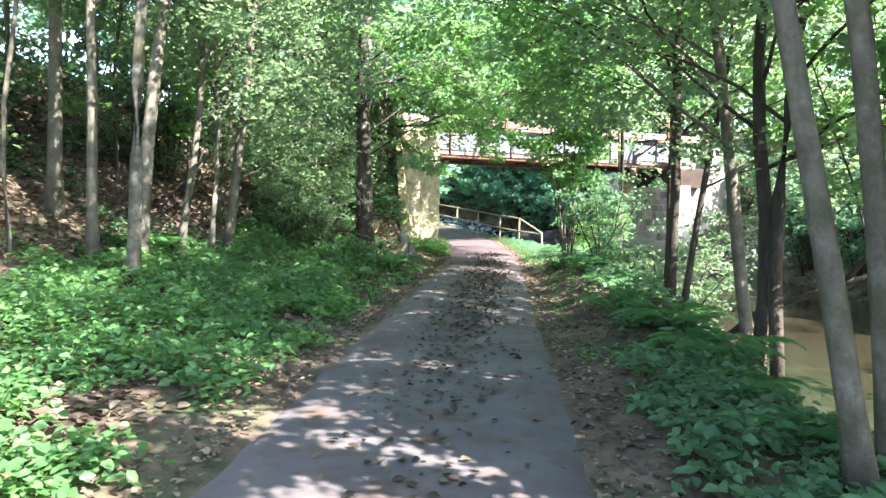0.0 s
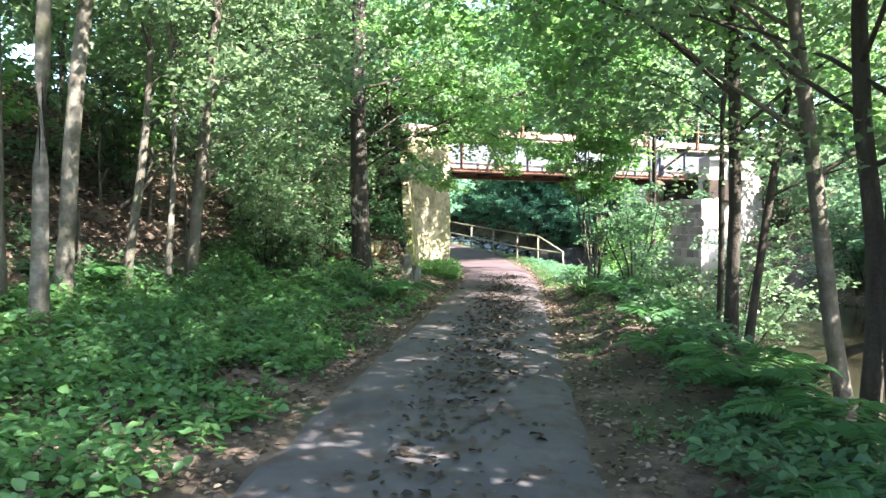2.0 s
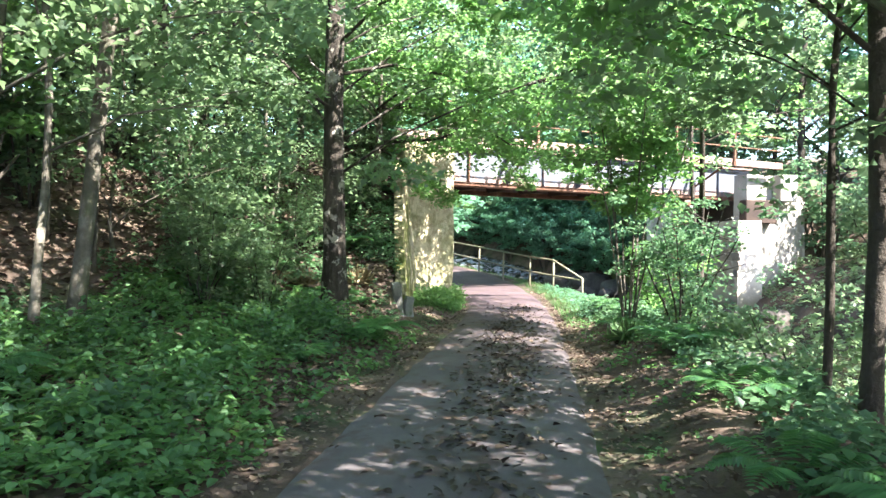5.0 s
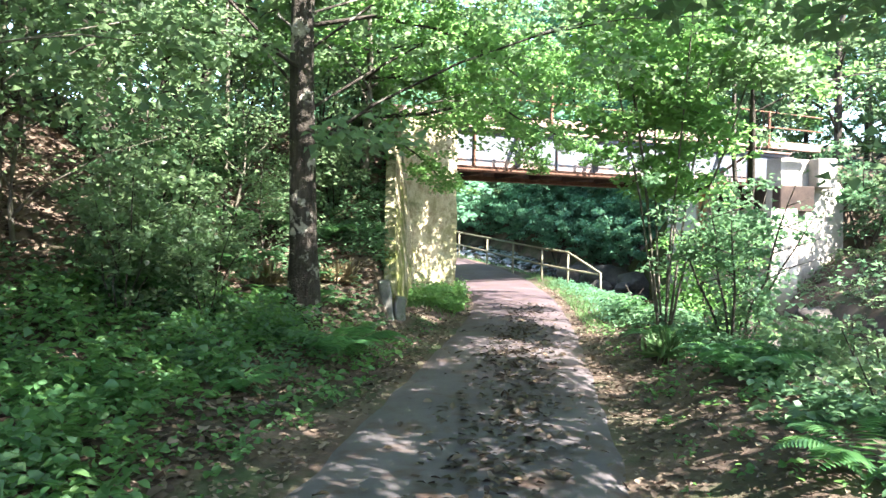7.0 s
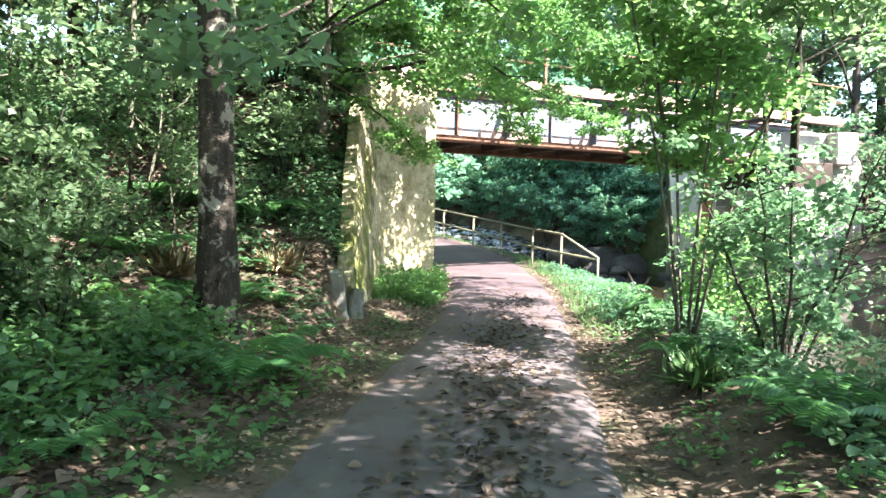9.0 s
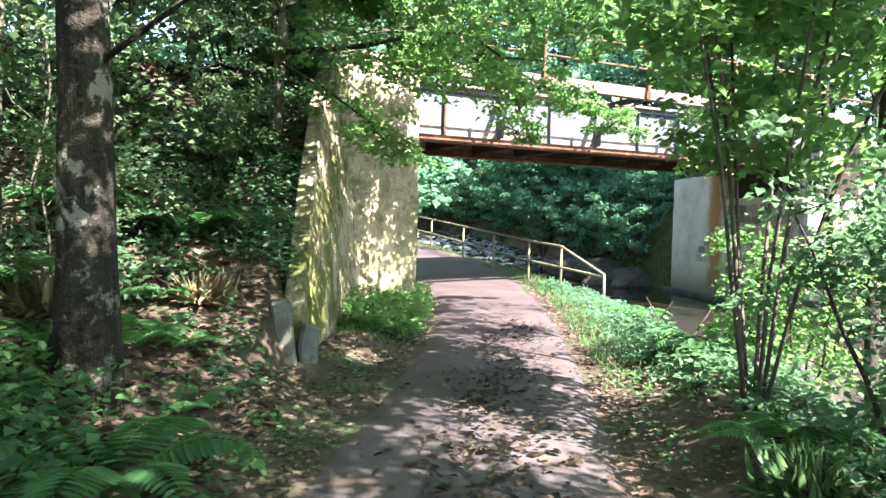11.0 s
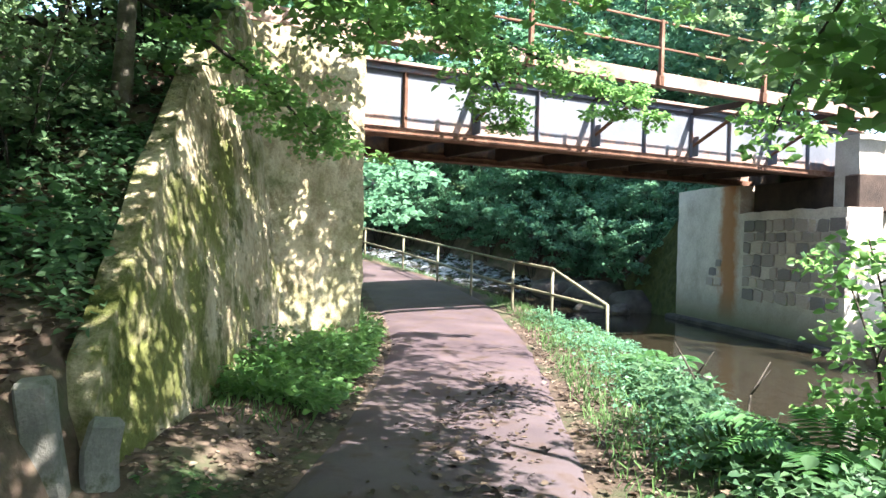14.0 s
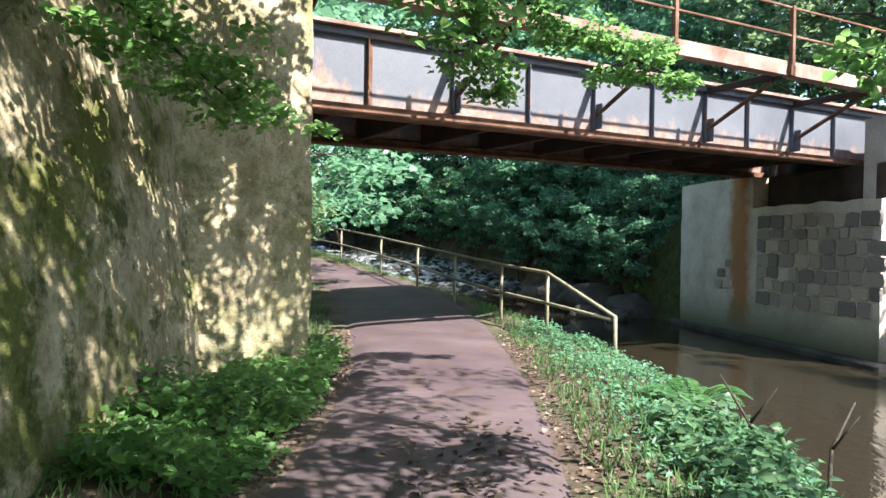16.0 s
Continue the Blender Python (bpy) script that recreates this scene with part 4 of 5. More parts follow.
for x, y, s_ in [(2.35, 15.4, 0.5), (2.55, 13.7, 0.5), (2.6, 12.3, 0.45)]:
    plant(BUSH[1], x, y, g.uniform(0, 360), s_)
for x, y, s_ in [(-9.5, 55, 1.7), (-1, 58, 1.7), (5, 60, 1.7), (12, 54, 1.7), (16, 48, 1.6), (-13, 57, 1.8), (20, 44, 1.5), (9, 70, 2.0), (0, 72, 2.0), (24, 38, 1.5)]:
    plant(FARB, x, y, g.uniform(0, 360), s_)
low = [(-8.6, 19), (-9.8, 13), (-8.2, 9.8), (-9.2, 7.4), (-7.0, 22.8), (-5.4, 23.4), (-10, 17), (-6.9, 7.0),
       (10.6, 11), (10.4, 16.5), (10.8, 22), (11.4, 27.2), (10.8, 6), (9.6, 24.5), (10.2, 13.6), (10.0, 19.4), (-6.8, 37), (-8.6, 42), (-5.5, 33.5), (-7, 31.5), (2.2, 47.5), (0, 50), (-3.5, 53.5), (5.6, 44.5), (7, 41.8), (-12, 47)]
for k, (x, y) in enumerate(low):
    plant(BUSH[k % 2], x, y, g.uniform(0, 360), g.uniform(0.8, 1.35))


for k, (x, y) in enumerate([(16.0, 35.0), (14.6, 36.0), (13.4, 36.6), (17.0, 33.6), (11.2, 31.4), (10.6, 34.6)]):
    plant(BUSH[k % 2], x, y, g.uniform(0, 360), g.uniform(1.3, 1.9))
for k in range(14):
    y = 13.0 + k * 0.95
    plant(BUSH[k % 2], float(bank_far(y)) + 0.9 + (k % 3) * 1.1 + (1.2 if y > 29 else 0), min(y, 30.6), g.uniform(0, 360), g.uniform(0.9, 1.5))
for k in range(22):
    y = 42.6 + k * 0.75
    plant(FARBUSH, float(bank_far(y)) + 0.5 + (k % 3) * 1.4, y, g.uniform(0, 360), g.uniform(0.7, 1.15))


# ---- hanging sprays of leaves before the bridge ----
def spray(path, r, label, leaf, clumps, per, size, seed, spread=0.3):
    o = Vector(path[0])
    ob = thing("branch", o, label, "branch")
    bm = bmesh.new()
    pts = [Vector(p) - o for p in path]
    tube(bm, pts, [r * (1 - 0.8 * i / (len(pts) - 1)) for i in range(len(pts))], 6)
    part("bough", bm, BARK, ob, smooth=True)
    tips = [tuple(a.lerp(b, s)) for a, b in zip(pts[1:], pts[2:]) for s in (0, 0.5, 1)]
    c, rr = crown_points(tips, seed, clumps, spread)
    link_mesh("foliage", scatter_leaves("foliage", c, [v * 0.42 for v in rr], per, size, seed=seed, tilt=0.7, simple=False), leaf, ob)
    return ob


spray([(-3.8, 21.6, 4.7), (-2.9, 22.6, 4.9), (-1.7, 23.8, 4.55), (-0.8, 24.8, 3.9), (-0.5, 25.1, 3.25)], 0.045, "overhanging leafy branch before the bridge girder", LEAF_FRESH, 70, 60, 0.078, 71, 0.26)
spray([(-1.7, 23.8, 4.55), (-0.8, 24.7, 4.3), (0.2, 25.1, 3.85), (0.9, 25.3, 3.55), (1.45, 25.4, 3.35)], 0.03, "side branch with fresh leaves before the girder", LEAF_FRESH, 44, 55, 0.075, 75, 0.2)
spray([(-3.7, 21.6, 5.2), (-2.6, 22.0, 5.6), (-1.5, 22.6, 5.5), (-0.5, 23.2, 5.1), (0.4, 23.6, 4.7)], 0.05, "high leafy bough across the path before the bridge", LEAF_FRESH, 70, 50, 0.085, 76, 0.42)
spray([(-3.75, 21.3, 3.7), (-3.2, 21.6, 3.4), (-2.75, 22.1, 3.05), (-2.55, 22.8, 2.75), (-2.5, 23.4, 2.6)], 0.025, "leafy branch hanging before the wing wall", LEAF_FRESH, 46, 40, 0.075, 72, 0.2)
spray([(2.95, 19.3, 4.7), (2.6, 20.2, 4.4), (2.15, 20.9, 3.8), (1.85, 21.4, 3.1), (1.75, 21.7, 2.6)], 0.03, "leafy branch hanging over the river bank", LEAF_FRESH, 40, 36, 0.085, 73, 0.26)


spray([(-3.95, 21.5, 4.4), (-3.3, 21.9, 4.9), (-2.7, 22.6, 4.9), (-2.3, 23.2, 4.5), (-2.1, 23.7, 4.0)], 0.03, "leafy branch hanging over the top of the abutment", LEAF_FRESH, 140, 45, 0.085, 77, 0.36)
spray([(-3.95, 21.6, 5.6), (-3.2, 22.4, 6.0), (-2.3, 23.2, 6.0), (-1.4, 23.9, 5.7), (-0.6, 24.4, 5.3)], 0.035, "leafy branch above the abutment", LEAF_FRESH, 36, 45, 0.085, 78, 0.42)
spray([(-3.42, 16.65, 4.3), (-2.7, 17.3, 4.6), (-1.9, 18.0, 4.6), (-1.1, 18.6, 4.3), (-0.5, 19.1, 3.9)], 0.035, "drooping leafy bough of the trunk by the path", LEAF_FRESH, 60, 45, 0.085, 79, 0.34)
spray([(-3.42, 16.65, 4.8), (-2.6, 16.0, 5.2), (-1.8, 15.4, 5.3), (-1.0, 14.9, 5.1), (-0.4, 14.5, 4.8)], 0.03, "leafy bough reaching over the path", LEAF_FRESH, 60, 45, 0.09, 86, 0.4)
spray([(-3.42, 16.65, 3.7), (-3.9, 16.0, 4.0), (-4.5, 15.2, 3.9), (-5.0, 14.4, 3.5), (-5.3, 13.9, 3.1)], 0.03, "low leafy bough over the slope", LEAF, 60, 45, 0.09, 80, 0.36)


spray([(2.92, 19.2, 5.4), (2.0, 20.0, 5.6), (1.1, 20.8, 5.3), (0.4, 21.5, 4.8), (0.0, 22.0, 4.4)], 0.03, "leafy bough of a riverside tree over the path", LEAF_FRESH, 54, 45, 0.085, 83, 0.34)
spray([(-3.9, 21.6, 6.2), (-2.5, 21.2, 6.7), (-1.0, 21.0, 6.5), (0.2, 21.0, 6.0), (1.0, 21.0, 5.5)], 0.04, "high leafy bough above the path", LEAF_FRESH, 26, 45, 0.09, 85, 0.42)


# two sprays added towards the sun to throw leaf shadows on the walls
spray([(-3.95, 21.5, 4.6), (-3.0, 20.9, 5.1), (-2.0, 20.3, 5.1), (-1.2, 19.9, 4.8), (-0.5, 19.6, 4.5)], 0.03, "leafy branch added out of view to dapple the wing wall", LEAF_FRESH, 34, 34, 0.085, 87, 0.36)
spray([(-2.3, 23.2, 6.0), (-1.9, 23.5, 5.4), (-1.6, 23.8, 4.9), (-1.4, 24.1, 4.4), (-1.3, 24.3, 4.0)], 0.02, "leafy twig added to dapple the abutment", LEAF_FRESH, 40, 34, 0.08, 88, 0.3)


spray([(-3.9, 21.6, 5.7), (-2.4, 22.6, 5.9), (-1.0, 23.3, 5.7), (0.2, 23.9, 5.3), (1.2, 24.3, 4.9)], 0.035, "leafy bough before the bridge railing", LEAF_FRESH, 100, 42, 0.085, 89, 0.42)
spray([(2.9, 19.3, 5.2), (2.5, 20.6, 5.5), (2.1, 21.8, 5.4), (1.7, 22.8, 5.0), (1.5, 23.5, 4.6)], 0.03, "leafy bough of a riverside tree before the girder", LEAF_FRESH, 70, 42, 0.085, 90, 0.38)
spray([(2.95, 19.2, 4.3), (2.9, 18.4, 4.5), (2.6, 17.6, 4.3), (2.3, 16.9, 3.8), (2.2, 16.4, 3.3)], 0.025, "drooping leafy branch over the bank", LEAF, 46, 40, 0.09, 91, 0.34)


spray([(-3.9, 21.6, 3.9), (-2.6, 21.2, 3.9), (-1.9, 21.2, 4.05), (-1.3, 21.35, 4.1), (-0.85, 21.7, 3.85), (-0.3, 22.1, 3.9)], 0.045, "dark crooked bough reaching over the path", LEAF_FRESH, 26, 36, 0.085, 92, 0.3)


# ---- ferns ----
def make_fern(at, size, fronds, label, seed):
    gg = np.random.default_rng(seed)
    fe = thing("fern", (at[0], at[1], float(land(at[0], at[1])[0])), label, "fern", "ferns")
    for k in range(fronds):
        w = 2 * math.pi * k / fronds + gg.uniform(-0.3, 0.3)
        ln = size * gg.uniform(0.75, 1.1)
        d = np.array([math.cos(w), math.sin(w), 0])
        sd = np.array([-d[1], d[0], 0])
        s = np.linspace(0.12, 1, 22)
        mid = d[None] * (s * ln)[:, None] * 0.85 + np.array([0, 0, 1.0])[None] * (ln * (1.15 * s - 0.95 * s * s))[:, None]
        w_ = ln * 0.24 * np.sin(np.pi * np.clip(s * 0.9 + 0.1, 0, 1)) ** 0.8
        pos = np.concatenate([mid, mid])
        al = np.concatenate([sd[None] + 0.35 * d[None] + np.zeros_like(mid), -sd[None] + 0.35 * d[None] + np.zeros_like(mid)])
        lens = np.concatenate([w_, w_])
        up = np.tile(np.array([[0, 0, 1.0]]), (len(pos), 1)) + gg.normal(size=(len(pos), 3)) * 0.1
        link_mesh("frond", leaf_mesh("frond", pos, al, up, lens, np.full(len(pos), ln * 0.045), 0.1, 0.2), FERN, fe)
    return fe


FERN_A = make_fern((1.35, 9.6), 0.75, 9, "bright green fern on the leaf-strewn bank", 81)
FERN_B = make_fern((-2.62, 15.65), 0.95, 10, "bright green fern at the foot of a trunk", 82)
ferns = [(1.75, 20.3, 1.1), (1.95, 6.2, 0.95), (2.1, 7.4, 0.95), (1.6, 11.8, 1.0), (1.25, 16.6, 0.7), (2.0, 5.0, 0.8), (1.9, 8.6, 1.0), (2.0, 21.6, 1.0), (1.6, 14.5, 0.8), (-3.7, 17.6, 1.0), (-4.2, 19.6, 1.0), (-4.9, 15.0, 1.1), (-5.8, 11.0, 1.1), (-2.95, 17.1, 0.7), (2.2, 23.0, 0.9), (-3.0, 13.6, 0.8), (1.5, 24.9, 0.7), (-3.6, 12.2, 0.9), (-4.5, 10.2, 0.9), (-3.9, 16.9, 0.8), (-4.7, 17.3, 0.9), (-3.4, 18.1, 0.6), (-5.3, 19.3, 1.0), (-4.0, 18.6, 0.7), (-5.4, 15.9, 0.9)]
for k, (x, y, s) in enumerate(ferns):
    plant(FERN_A if k % 2 else FERN_B, x, y, g.uniform(0, 360), s)


# ---- ground cover, grass and fallen leaves ----
def region(n, x0, x1, y0, y1, seed, keep):
    gg = np.random.default_rng(seed)
    x, y = gg.uniform(x0, x1, n), gg.uniform(y0, y1, n)
    k = keep(x, y, gg.random(n))
    return x[k], y[k]


def patchy(x, y, f, off):
    return np.array([noise.noise(Vector((a * f, b * f, off))) for a, b in zip(x, y)])


def cover(name, x, y, label, leaf, per, h0, h1, size, seed, category="plants", simple=False):
    gg = np.random.default_rng(seed)
    z = land(x, y)
    h = gg.uniform(h0, h1, len(x)) * (0.75 + 0.9 * np.clip(patchy(x, y, 1.1, 12), -0.5, 0.8))
    n = len(x) * per
    q = np.repeat(np.stack([x, y, z], 1), per, axis=0)
    lvl = gg.uniform(0.25, 1.0, n)
    q[:, 2] += np.repeat(h, per) * lvl
    q[:, :2] += gg.normal(size=(n, 2)) * 0.05
    along = gg.normal(size=(n, 3)) * np.array([1, 1, 0.25])
    up = np.array([0, 0, 1.0]) + gg.normal(size=(n, 3)) * 0.35
    s = size * gg.uniform(0.6, 1.3, n)
    ob = link_mesh(name, leaf_mesh(name, q, along, up, s, s * gg.uniform(0.5, 0.75, n), simple=simple), leaf)
    return tagged(ob, label, category, kind="stuff")


def litter(name, x, y, label, leaf, size, seed, lift=0.012, flat=0.25):
    gg = np.random.default_rng(seed)
    n = len(x)
    z = np.where((x > road_left(y)) & (x < road_right(y)), 0.03 + climb(y), land(x, y)) + lift
    along = gg.normal(size=(n, 3)) * np.array([1, 1, 0.15])
    up = np.array([0, 0, 1.0]) + gg.normal(size=(n, 3)) * flat
    s = size * gg.uniform(0.5, 1.3, n)
    ob = link_mesh(name, leaf_mesh(name, np.stack([x, y, z], 1), along, up, s, s * gg.uniform(0.45, 0.8, n), 0.3, -0.1), leaf)
    return tagged(ob, label, "leaf litter", kind="stuff")


x, y = region(14500, -8, -2.0, -2, 16.5, 201, lambda x, y, r: (((x + 2.5) / 0.75) ** 2 + ((y - 4.7) / 0.6) ** 2 > 0.7 + 0.5 * r) & (x < road_left(y) - 0.2 - 0.3 * r) & (x > np.interp(y, [-2, 6, 11, 16.5], [-6.2, -5.6, -5.1, -4.3]) + 1.3 * patchy(x, y, 0.5, 6) - 0.5 * r) & (patchy(x, y, 0.6, 2) > -0.45) & ((y < 9.5) | (x < road_left(y) - 1.3 * step(9.5, 13, y)) | (r < 0.12)))
cover("ground_elder", x, y, "dense bright green ground elder on the verge", LEAF_COVER, 6, 0.10, 0.42, 0.084, 202)
x, y = region(5000, -9, -2.3, 8, 24, 203, lambda x, y, r: (x < road_left(y) - 0.9) & (patchy(x, y, 0.5, 5) > 0.03) & ~((y > 18.3) & (x > wing_line(y) - 0.3)))
cover("nettles", x, y, "dark green nettles and low herbs on the slope", LEAF_DEEP, 6, 0.1, 0.5, 0.10, 204, simple=True)
x, y = region(5200, 0.9, 3.2, -2, 24, 205, lambda x, y, r: (x > road_right(y) + np.interp(y, [0, 7, 10, 16, 20], [0.3, 0.4, 0.95, 0.9, 0.5]) + 0.3 * r) & (x < bank_near(y) - 0.1) & (patchy(x, y, 0.8, 8) > -0.2))
cover("bank_herbs", x, y, "mixed green herbs and brambles on the river bank", LEAF_DEEP, 6, 0.06, 0.3, 0.095, 206)
x, y = region(2600, -3.4, 2.4, 6, 22, 213, lambda x, y, r: (((x < road_left(y) - 0.3) & (x > road_left(y) - 1.6) & (y > 8)) | ((x > road_right(y) + 0.25) & (x < road_right(y) + 1.2))) & (patchy(x, y, 1.4, 15) > 0.0) & ~((y > 18.3) & (x < wing_line(y) + 0.2)))
cover("verge_seedlings", x, y, "scattered small green seedlings among fallen leaves", LEAF_COVER, 5, 0.03, 0.14, 0.06, 214)
x, y = region(1500, -3.2, -1.9, 21.5, 27.2, 207, lambda x, y, r: (x < road_left(y) - 0.1) & (x > np.interp(y, [21, 24.6, 25.5, 27.5], [-3.0, -3.5, -2.6, -3.2])))
cover("wall_foot_herbs", x, y, "sunlit green herbs at the foot of the abutment", LEAF_FRESH, 6, 0.08, 0.5, 0.085, 208)
x, y = region(4200, -0.4, 3.0, 20.5, 31, 209, lambda x, y, r: (x > road_right(y) + 0.35 + 0.6 * r) & (x < bank_near(y) - 0.2))
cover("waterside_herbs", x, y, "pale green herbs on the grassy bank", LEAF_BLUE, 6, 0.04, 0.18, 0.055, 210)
x, y = region(4200, 7.8, 16, -2, 34, 211, lambda x, y, r: x > bank_far(y) + 0.3)
cover("far_bank_herbs", x, y, "green herbs on the far river bank", LEAF, 6, 0.1, 0.6, 0.15, 212, simple=True)


def grass(name, x, y, label, h, seed):
    gg = np.random.default_rng(seed)
    n = len(x)
    along = np.stack([gg.normal(size=n) * 0.35, gg.normal(size=n) * 0.35, np.ones(n)], 1)
    up = gg.normal(size=(n, 3)) * np.array([1, 1, 0.1])
    s = h * gg.uniform(0.5, 1.4, n)
    ob = link_mesh(name, leaf_mesh(name, np.stack([x, y, land(x, y) - 0.01], 1), along, up, s, np.full(n, 0.009), 0.1, 0.25), GRASS)
    return tagged(ob, label, "grass", kind="stuff")


x, y = region(100000, -9, 3, 19, 50, 221, lambda x, y, r: (x > road_right(y) + 0.05 + 0.2 * r) & (x < bank_near(y) - 0.35) & (y > 19 + 3 * r))
grass("verge_grass", x, y, "pale green grass verge between path and river", 0.115, 222)
x, y = region(60000, -14, -1.6, 21, 50, 223, lambda x, y, r: (x < road_left(y) - 0.1 - 0.3 * r) & (x > road_left(y) - 2.0) & ~((y < 31) & (x < np.interp(y, [21, 24.6, 25.5, 31], [-3.0, -3.5, -2.6, -5.6]))))
grass("wall_grass", x, y, "green grass along the path edge", 0.13, 224)

x, y = region(60000, -4.5, 3, -3, 30, 231, lambda x, y, r: ((x < road_left(y) + 0.12 * r) & (x > road_left(y) - 0.3 - 1.3 * r * step(6, 18, y) * (1 - step(20, 22, y)) - 0.35 * r)) | ((x > road_right(y) - 0.12 * r) & (x < road_right(y) + 0.35 + (0.7 + 0.6 * step(7, 10, y) * (1 - step(17, 20, y))) * r)))
litter("verge_litter", x, y, "brown fallen leaves along the path edges", LITTER, 0.058, 232)
x, y = region(46000, -12, -2.4, 1, 25, 233, lambda x, y, r: (x < road_left(y) - 0.5) & ~((y > 18.3) & (x > wing_line(y) - 0.2)))
litter("slope_litter", x, y, "brown fallen leaves on the wooded slope", LITTER, 0.10, 234)
x, y = region(14000, -1.7, 0.5, 2, 24, 235, lambda x, y, r: (x > road_left(y) + 0.08) & (x < road_right(y) - 0.08) & (r < np.exp(-((x + 0.55 + 0.15 * patchy(x, y, 0.7, 1)) / 0.42) ** 2) * np.interp(y, [2, 5, 8, 10, 15, 18, 20, 24], [0.10, 0.25, 0.5, 0.9, 1.0, 1.0, 0.7, 0.3]) * (0.4 + np.clip(patchy(x, y, 1.6, 4) + 0.3, 0, 1)) + 0.015))
litter("path_litter", x, y, "dark wet fallen leaves scattered on the asphalt", LITTER_DARK, 0.075, 236)


# ---- stones, sticks and rocks ----
def make_post_stone():
    bm = bmesh.new()
    box(bm, (-0.11, -0.08, -0.2), (0.11, 0.08, 0.58), None, 0.03)
    bmesh.ops.subdivide_edges(bm, edges=bm.edges, cuts=2, use_grid_fill=True)
    for v in bm.verts:
        v.co += Vector((noise.noise(v.co * 5), noise.noise(v.co * 5 + Vector((9, 0, 0))), 0)) * 0.03
        v.co.x *= 1 - 0.25 * max(0, v.co.z)
    ob = part("boundary_stone", bm, POST_STONE)
    ob.matrix_basis = pose(-2.86, 19.1, float(land(-2.86, 19.1)[0]) + 0.04, 4, -6, 20)
    return tagged(ob, "pale weathered boundary stone leaning beside the wall", "stone")


make_post_stone()


def make_block(at, size, turn, lean, seed, label):
    bm = bmesh.new()
    box(bm, (-size[0] / 2, -size[1] / 2, -0.12), (size[0] / 2, size[1] / 2, size[2]), None, 0.035)
    bmesh.ops.subdivide_edges(bm, edges=bm.edges, cuts=2, use_grid_fill=True)
    for v in bm.verts:
        v.co += Vector([noise.noise(v.co * 4 + Vector((seed, k * 7, 0))) for k in range(3)]) * 0.05
    ob = part("broken_stone", bm, POST_STONE)
    ob.matrix_basis = pose(at[0], at[1], float(land(at[0], at[1])[0]) + 0.02, lean, -lean * 0.6, turn)
    return tagged(ob, label, "stone")


make_block((-2.70, 19.36, 0), (0.20, 0.14, 0.34), 30, -5, 8, "cracked grey quoin slab standing against the wing wall")


def make_rock(at, size, seed, label="dark wet rock at the river edge"):
    bm = bmesh.new()
    bmesh.ops.create_icosphere(bm, subdivisions=3, radius=1)
    for v in bm.verts:
        v.co *= 1 + 0.35 * noise.noise(v.co * 1.3 + Vector((seed * 3.1, 0, 0))) + 0.1 * noise.noise(v.co * 4 + Vector((seed, 2, 0)))
        v.co = Vector((v.co.x * size, v.co.y * size * 0.8, v.co.z * size * 0.6))
    ob = part("rock", bm, ROCK, smooth=True)
    ob.matrix_basis = pose(at[0], at[1], at[2], 0, 0, seed * 47)
    return tagged(ob, label, "rock", "river rocks")


for k, (x, y, s_) in enumerate([(2.6, 43.2, 1.3), (1.6, 45.0, 1.5), (3.6, 42.0, 1.0), (0.6, 46.8, 1.2), (2.0, 41.2, 0.5), (1.2, 36.5, 0.35), (3.0, 40.5, 0.45), (7.6, 30.5, 0.5)]):
    make_rock((x, y, WATER_Z + 0.15 * s_), s_, k)


def make_stick(path, r, label, name="dead_branch"):
    o = Vector(path[0])
    bm = bmesh.new()
    pts = [Vector(q) - o for q in path]
    tube(bm, pts, [r * (1 - 0.7 * i / (len(pts) - 1)) for i in range(len(pts))], 7, 0.2)
    m = pts[len(pts) // 2]
    tube(bm, [m, m + Vector((r * 8, -r * 4, r * 14))], [r * 0.6, r * 0.2], 5)
    ob = part(name, bm, BARK, smooth=True)
    ob.location = o
    return tagged(ob, label, "dead branch")


make_stick([(1.75, 23.3, -0.2), (1.6, 23.5, 0.2), (1.42, 23.7, 0.55)], 0.022, "bare dark dead stick on the bank")
make_stick([(2.0, 23.0, -0.2), (2.1, 23.2, 0.1), (2.35, 23.4, 0.42)], 0.02, "bare dark dead stick on the bank")
make_stick([(-5.35, 11.1, 1.75), (-5.1, 11.2, 2.0), (-4.85, 11.3, 2.35)], 0.035, "broken bare branch lodged against a trunk")
make_stick([(3.2, 11.6, -0.6), (3.7, 11.0, 0.1), (4.6, 10.4, 0.6), (5.4, 10.0, 1.0)], 0.07, "fallen dark branch reaching over the water")


# ---- tufts and the growth on the wall top ----
def make_tuft(at, n, h, label, mat, seed):
    gg = np.random.default_rng(seed)
    pos = np.zeros((n, 3))
    pos[:, :2] = gg.normal(size=(n, 2)) * 0.09
    along = np.stack([gg.normal(size=n) * 0.8, gg.normal(size=n) * 0.8, gg.uniform(0.3, 1.0, n)], 1)
    s_ = h * gg.uniform(0.5, 1.3, n)
    ob = link_mesh("grass_tuft", leaf_mesh("grass_tuft", pos, along, gg.normal(size=(n, 3)), s_, np.full(n, 0.003), 0.1, 0.6), mat)
    ob.location = (at[0], at[1], float(land(at[0], at[1])[0]))
    return tagged(ob, label, "grass tuft")


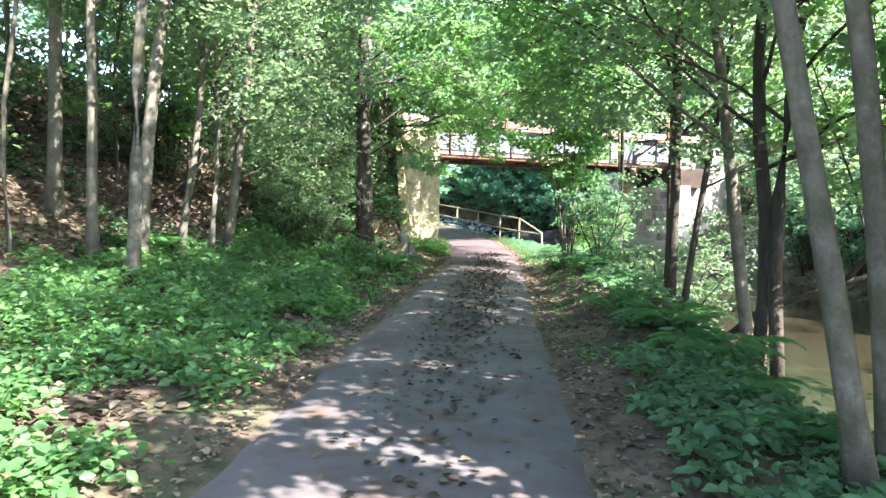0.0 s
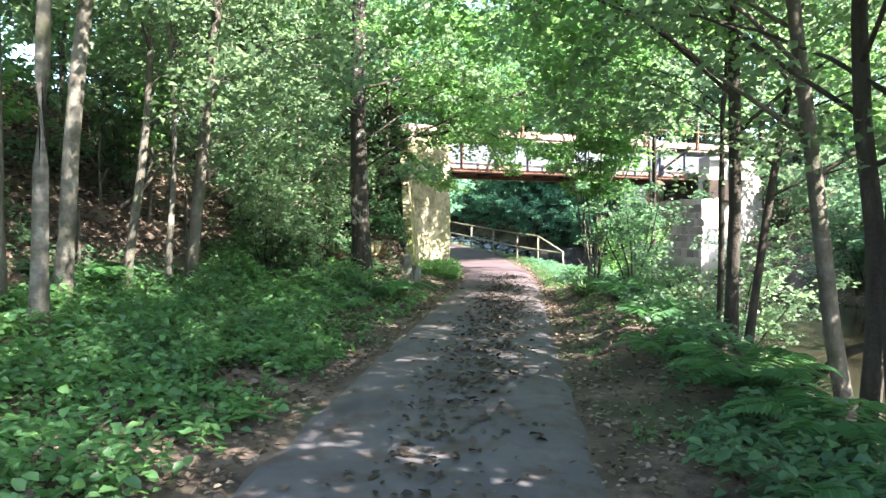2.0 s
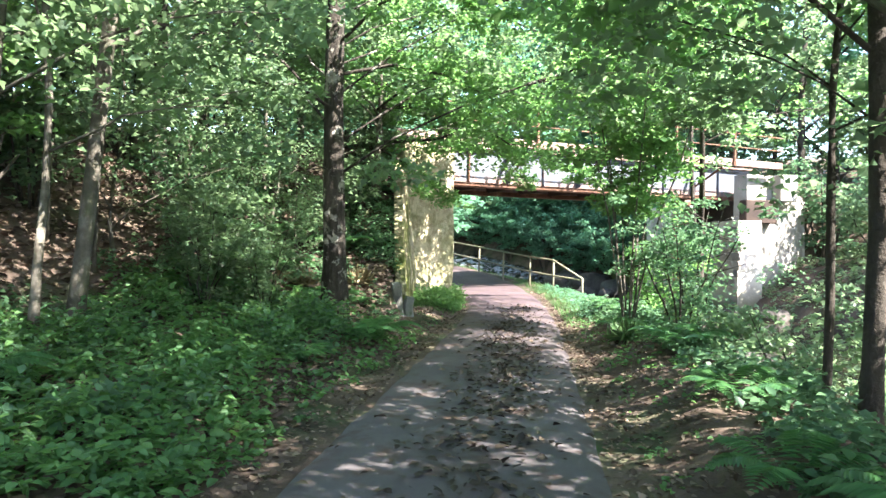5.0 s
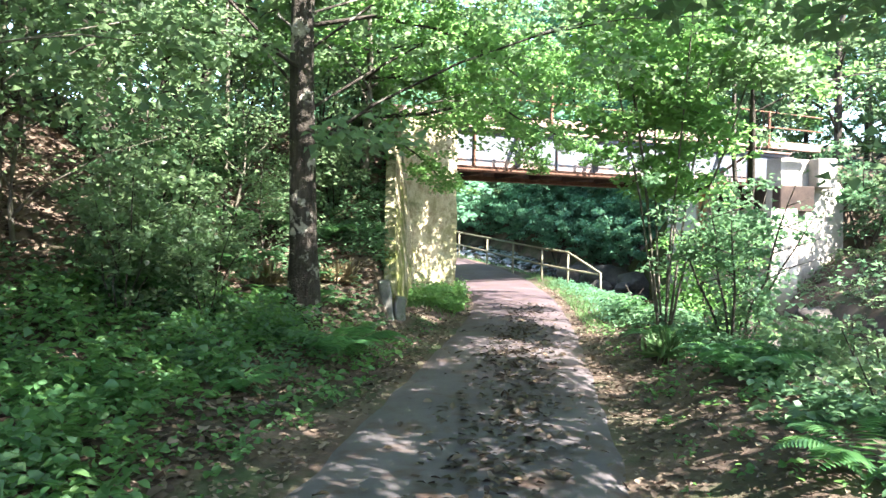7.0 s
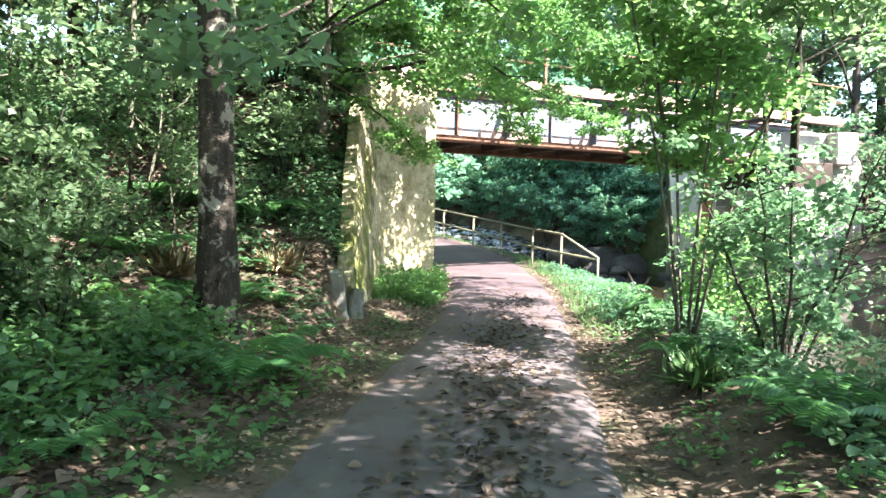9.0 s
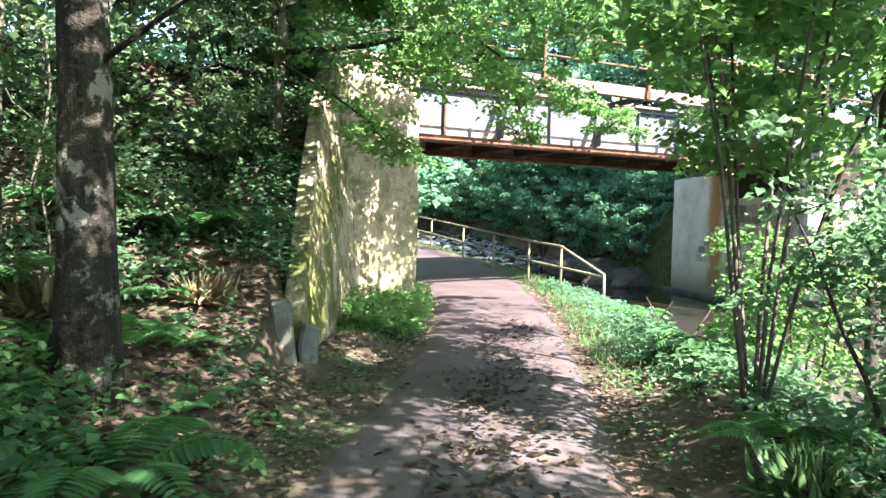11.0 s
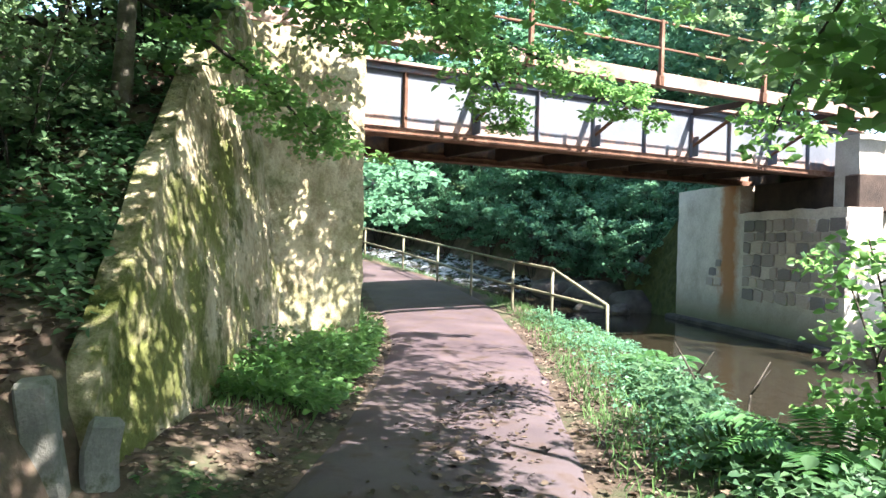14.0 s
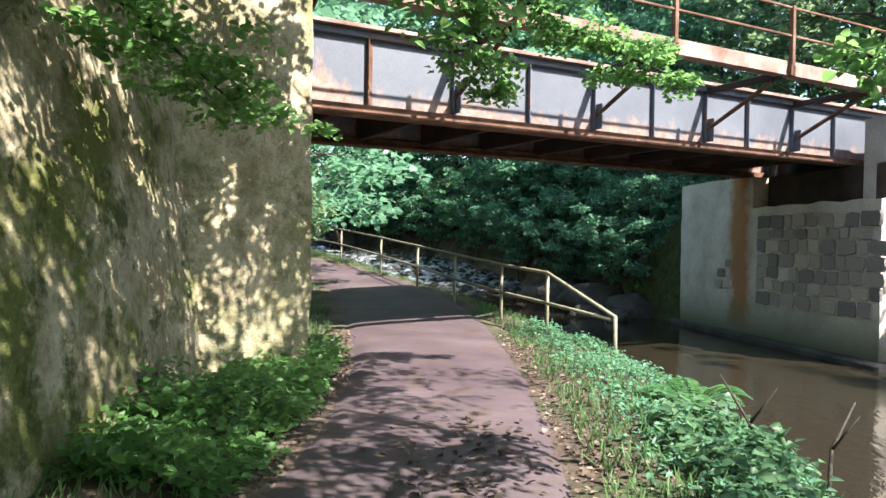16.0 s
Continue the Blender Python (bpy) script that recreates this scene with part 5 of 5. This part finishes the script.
make_tuft((-3.62, 18.8), 420, 0.26, "dry straw-coloured grass tuft on the leafy slope", STRAW, 401)
make_tuft((-4.3, 17.3), 300, 0.26, "dry straw-coloured grass tuft on the leafy slope", STRAW, 402)
make_tuft((1.15, 16.0), 260, 0.26, "green grass tuft on the bank edge", GRASS, 403)
make_tuft((1.3, 20.6), 320, 0.28, "green grass tuft on the bank edge", GRASS, 404)
x, y = region(2600, -5.2, -2.7, 19.4, 24.6, 241, lambda x, y, r: (x < wing_line(y) - 0.1 * np.interp(y, [19.45, 20.2, 20.8, 22.15, 23.6], [0.9, 1.5, 2.15, 3.35, 4.3]) - 0.1) & (r < np.exp((x - wing_line(y) + 0.4) * 0.9)))
cover("wall_top_herbs", x, y, "green herbs and brambles growing over the wing wall top", LEAF_DEEP, 6, 0.1, 0.45, 0.09, 242)


# ---- the stones of the east abutment ----
def stone_mesh(w, h, seed):
    gg = np.random.default_rng(seed)
    bm = bmesh.new()
    n = 12
    front, back = [], []
    for k in range(n):
        a = 2 * math.pi * (k + 0.5 + gg.uniform(-0.2, 0.2)) / n
        c, s_ = math.cos(a), math.sin(a)
        q = max(abs(c), abs(s_)) ** 0.95
        x, z = c / q * w * 0.5 * gg.uniform(0.9, 1.06), s_ / q * h * 0.5 * gg.uniform(0.9, 1.06)
        front.append(bm.verts.new((x * 0.92, -0.03 * gg.uniform(0.6, 1.2), z * 0.92)))
        back.append(bm.verts.new((x, 0.03, z)))
    bm.faces.new(front)
    for k in range(n):
        bm.faces.new((front[k], back[k], back[(k + 1) % n], front[(k + 1) % n]))
    me = bpy.data.meshes.new("stone")
    bmesh.ops.recalc_face_normals(bm, faces=bm.faces)
    bm.to_mesh(me)
    bm.free()
    me.materials.append(STONE_FACE)
    return me


def lay_stones():
    gg = np.random.default_rng(5)
    inv = Matrix.Translation(-Vector(EAST.location))
    kinds = [stone_mesh(1, 1, 300 + k) for k in range(8)]
    z = 0.15
    while z < 2.3:
        h = gg.uniform(0.24, 0.38)
        x = 3.75
        while x < 7.5:
            w = gg.uniform(0.26, 0.62)
            if gg.random() < 0.97:
                ob = new("stone", kinds[int(gg.integers(8))])
                ob.parent = EAST
                ob.matrix_basis = inv @ EFM @ Matrix.Translation((x + w / 2, -0.012, z + h / 2 + gg.uniform(-0.02, 0.02))) @ pose(0, 0, 0, 0, gg.uniform(-4, 4), 0) @ Matrix.Diagonal((w * 0.96, 1, h * 0.96, 1))
            x += w
        z += h
    for x, z, w, h in ((2.2, 0.85, 0.4, 0.25), (2.5, 0.57, 0.35, 0.25), (2.06, 0.55, 0.4, 0.26), (2.52, 1.12, 0.3, 0.22)):
        ob = new("stone", kinds[int(gg.integers(8))])
        ob.parent = EAST
        ob.matrix_basis = inv @ EFM @ Matrix.Translation((x, -0.01, z)) @ Matrix.Diagonal((w, 1, h, 1))


lay_stones()
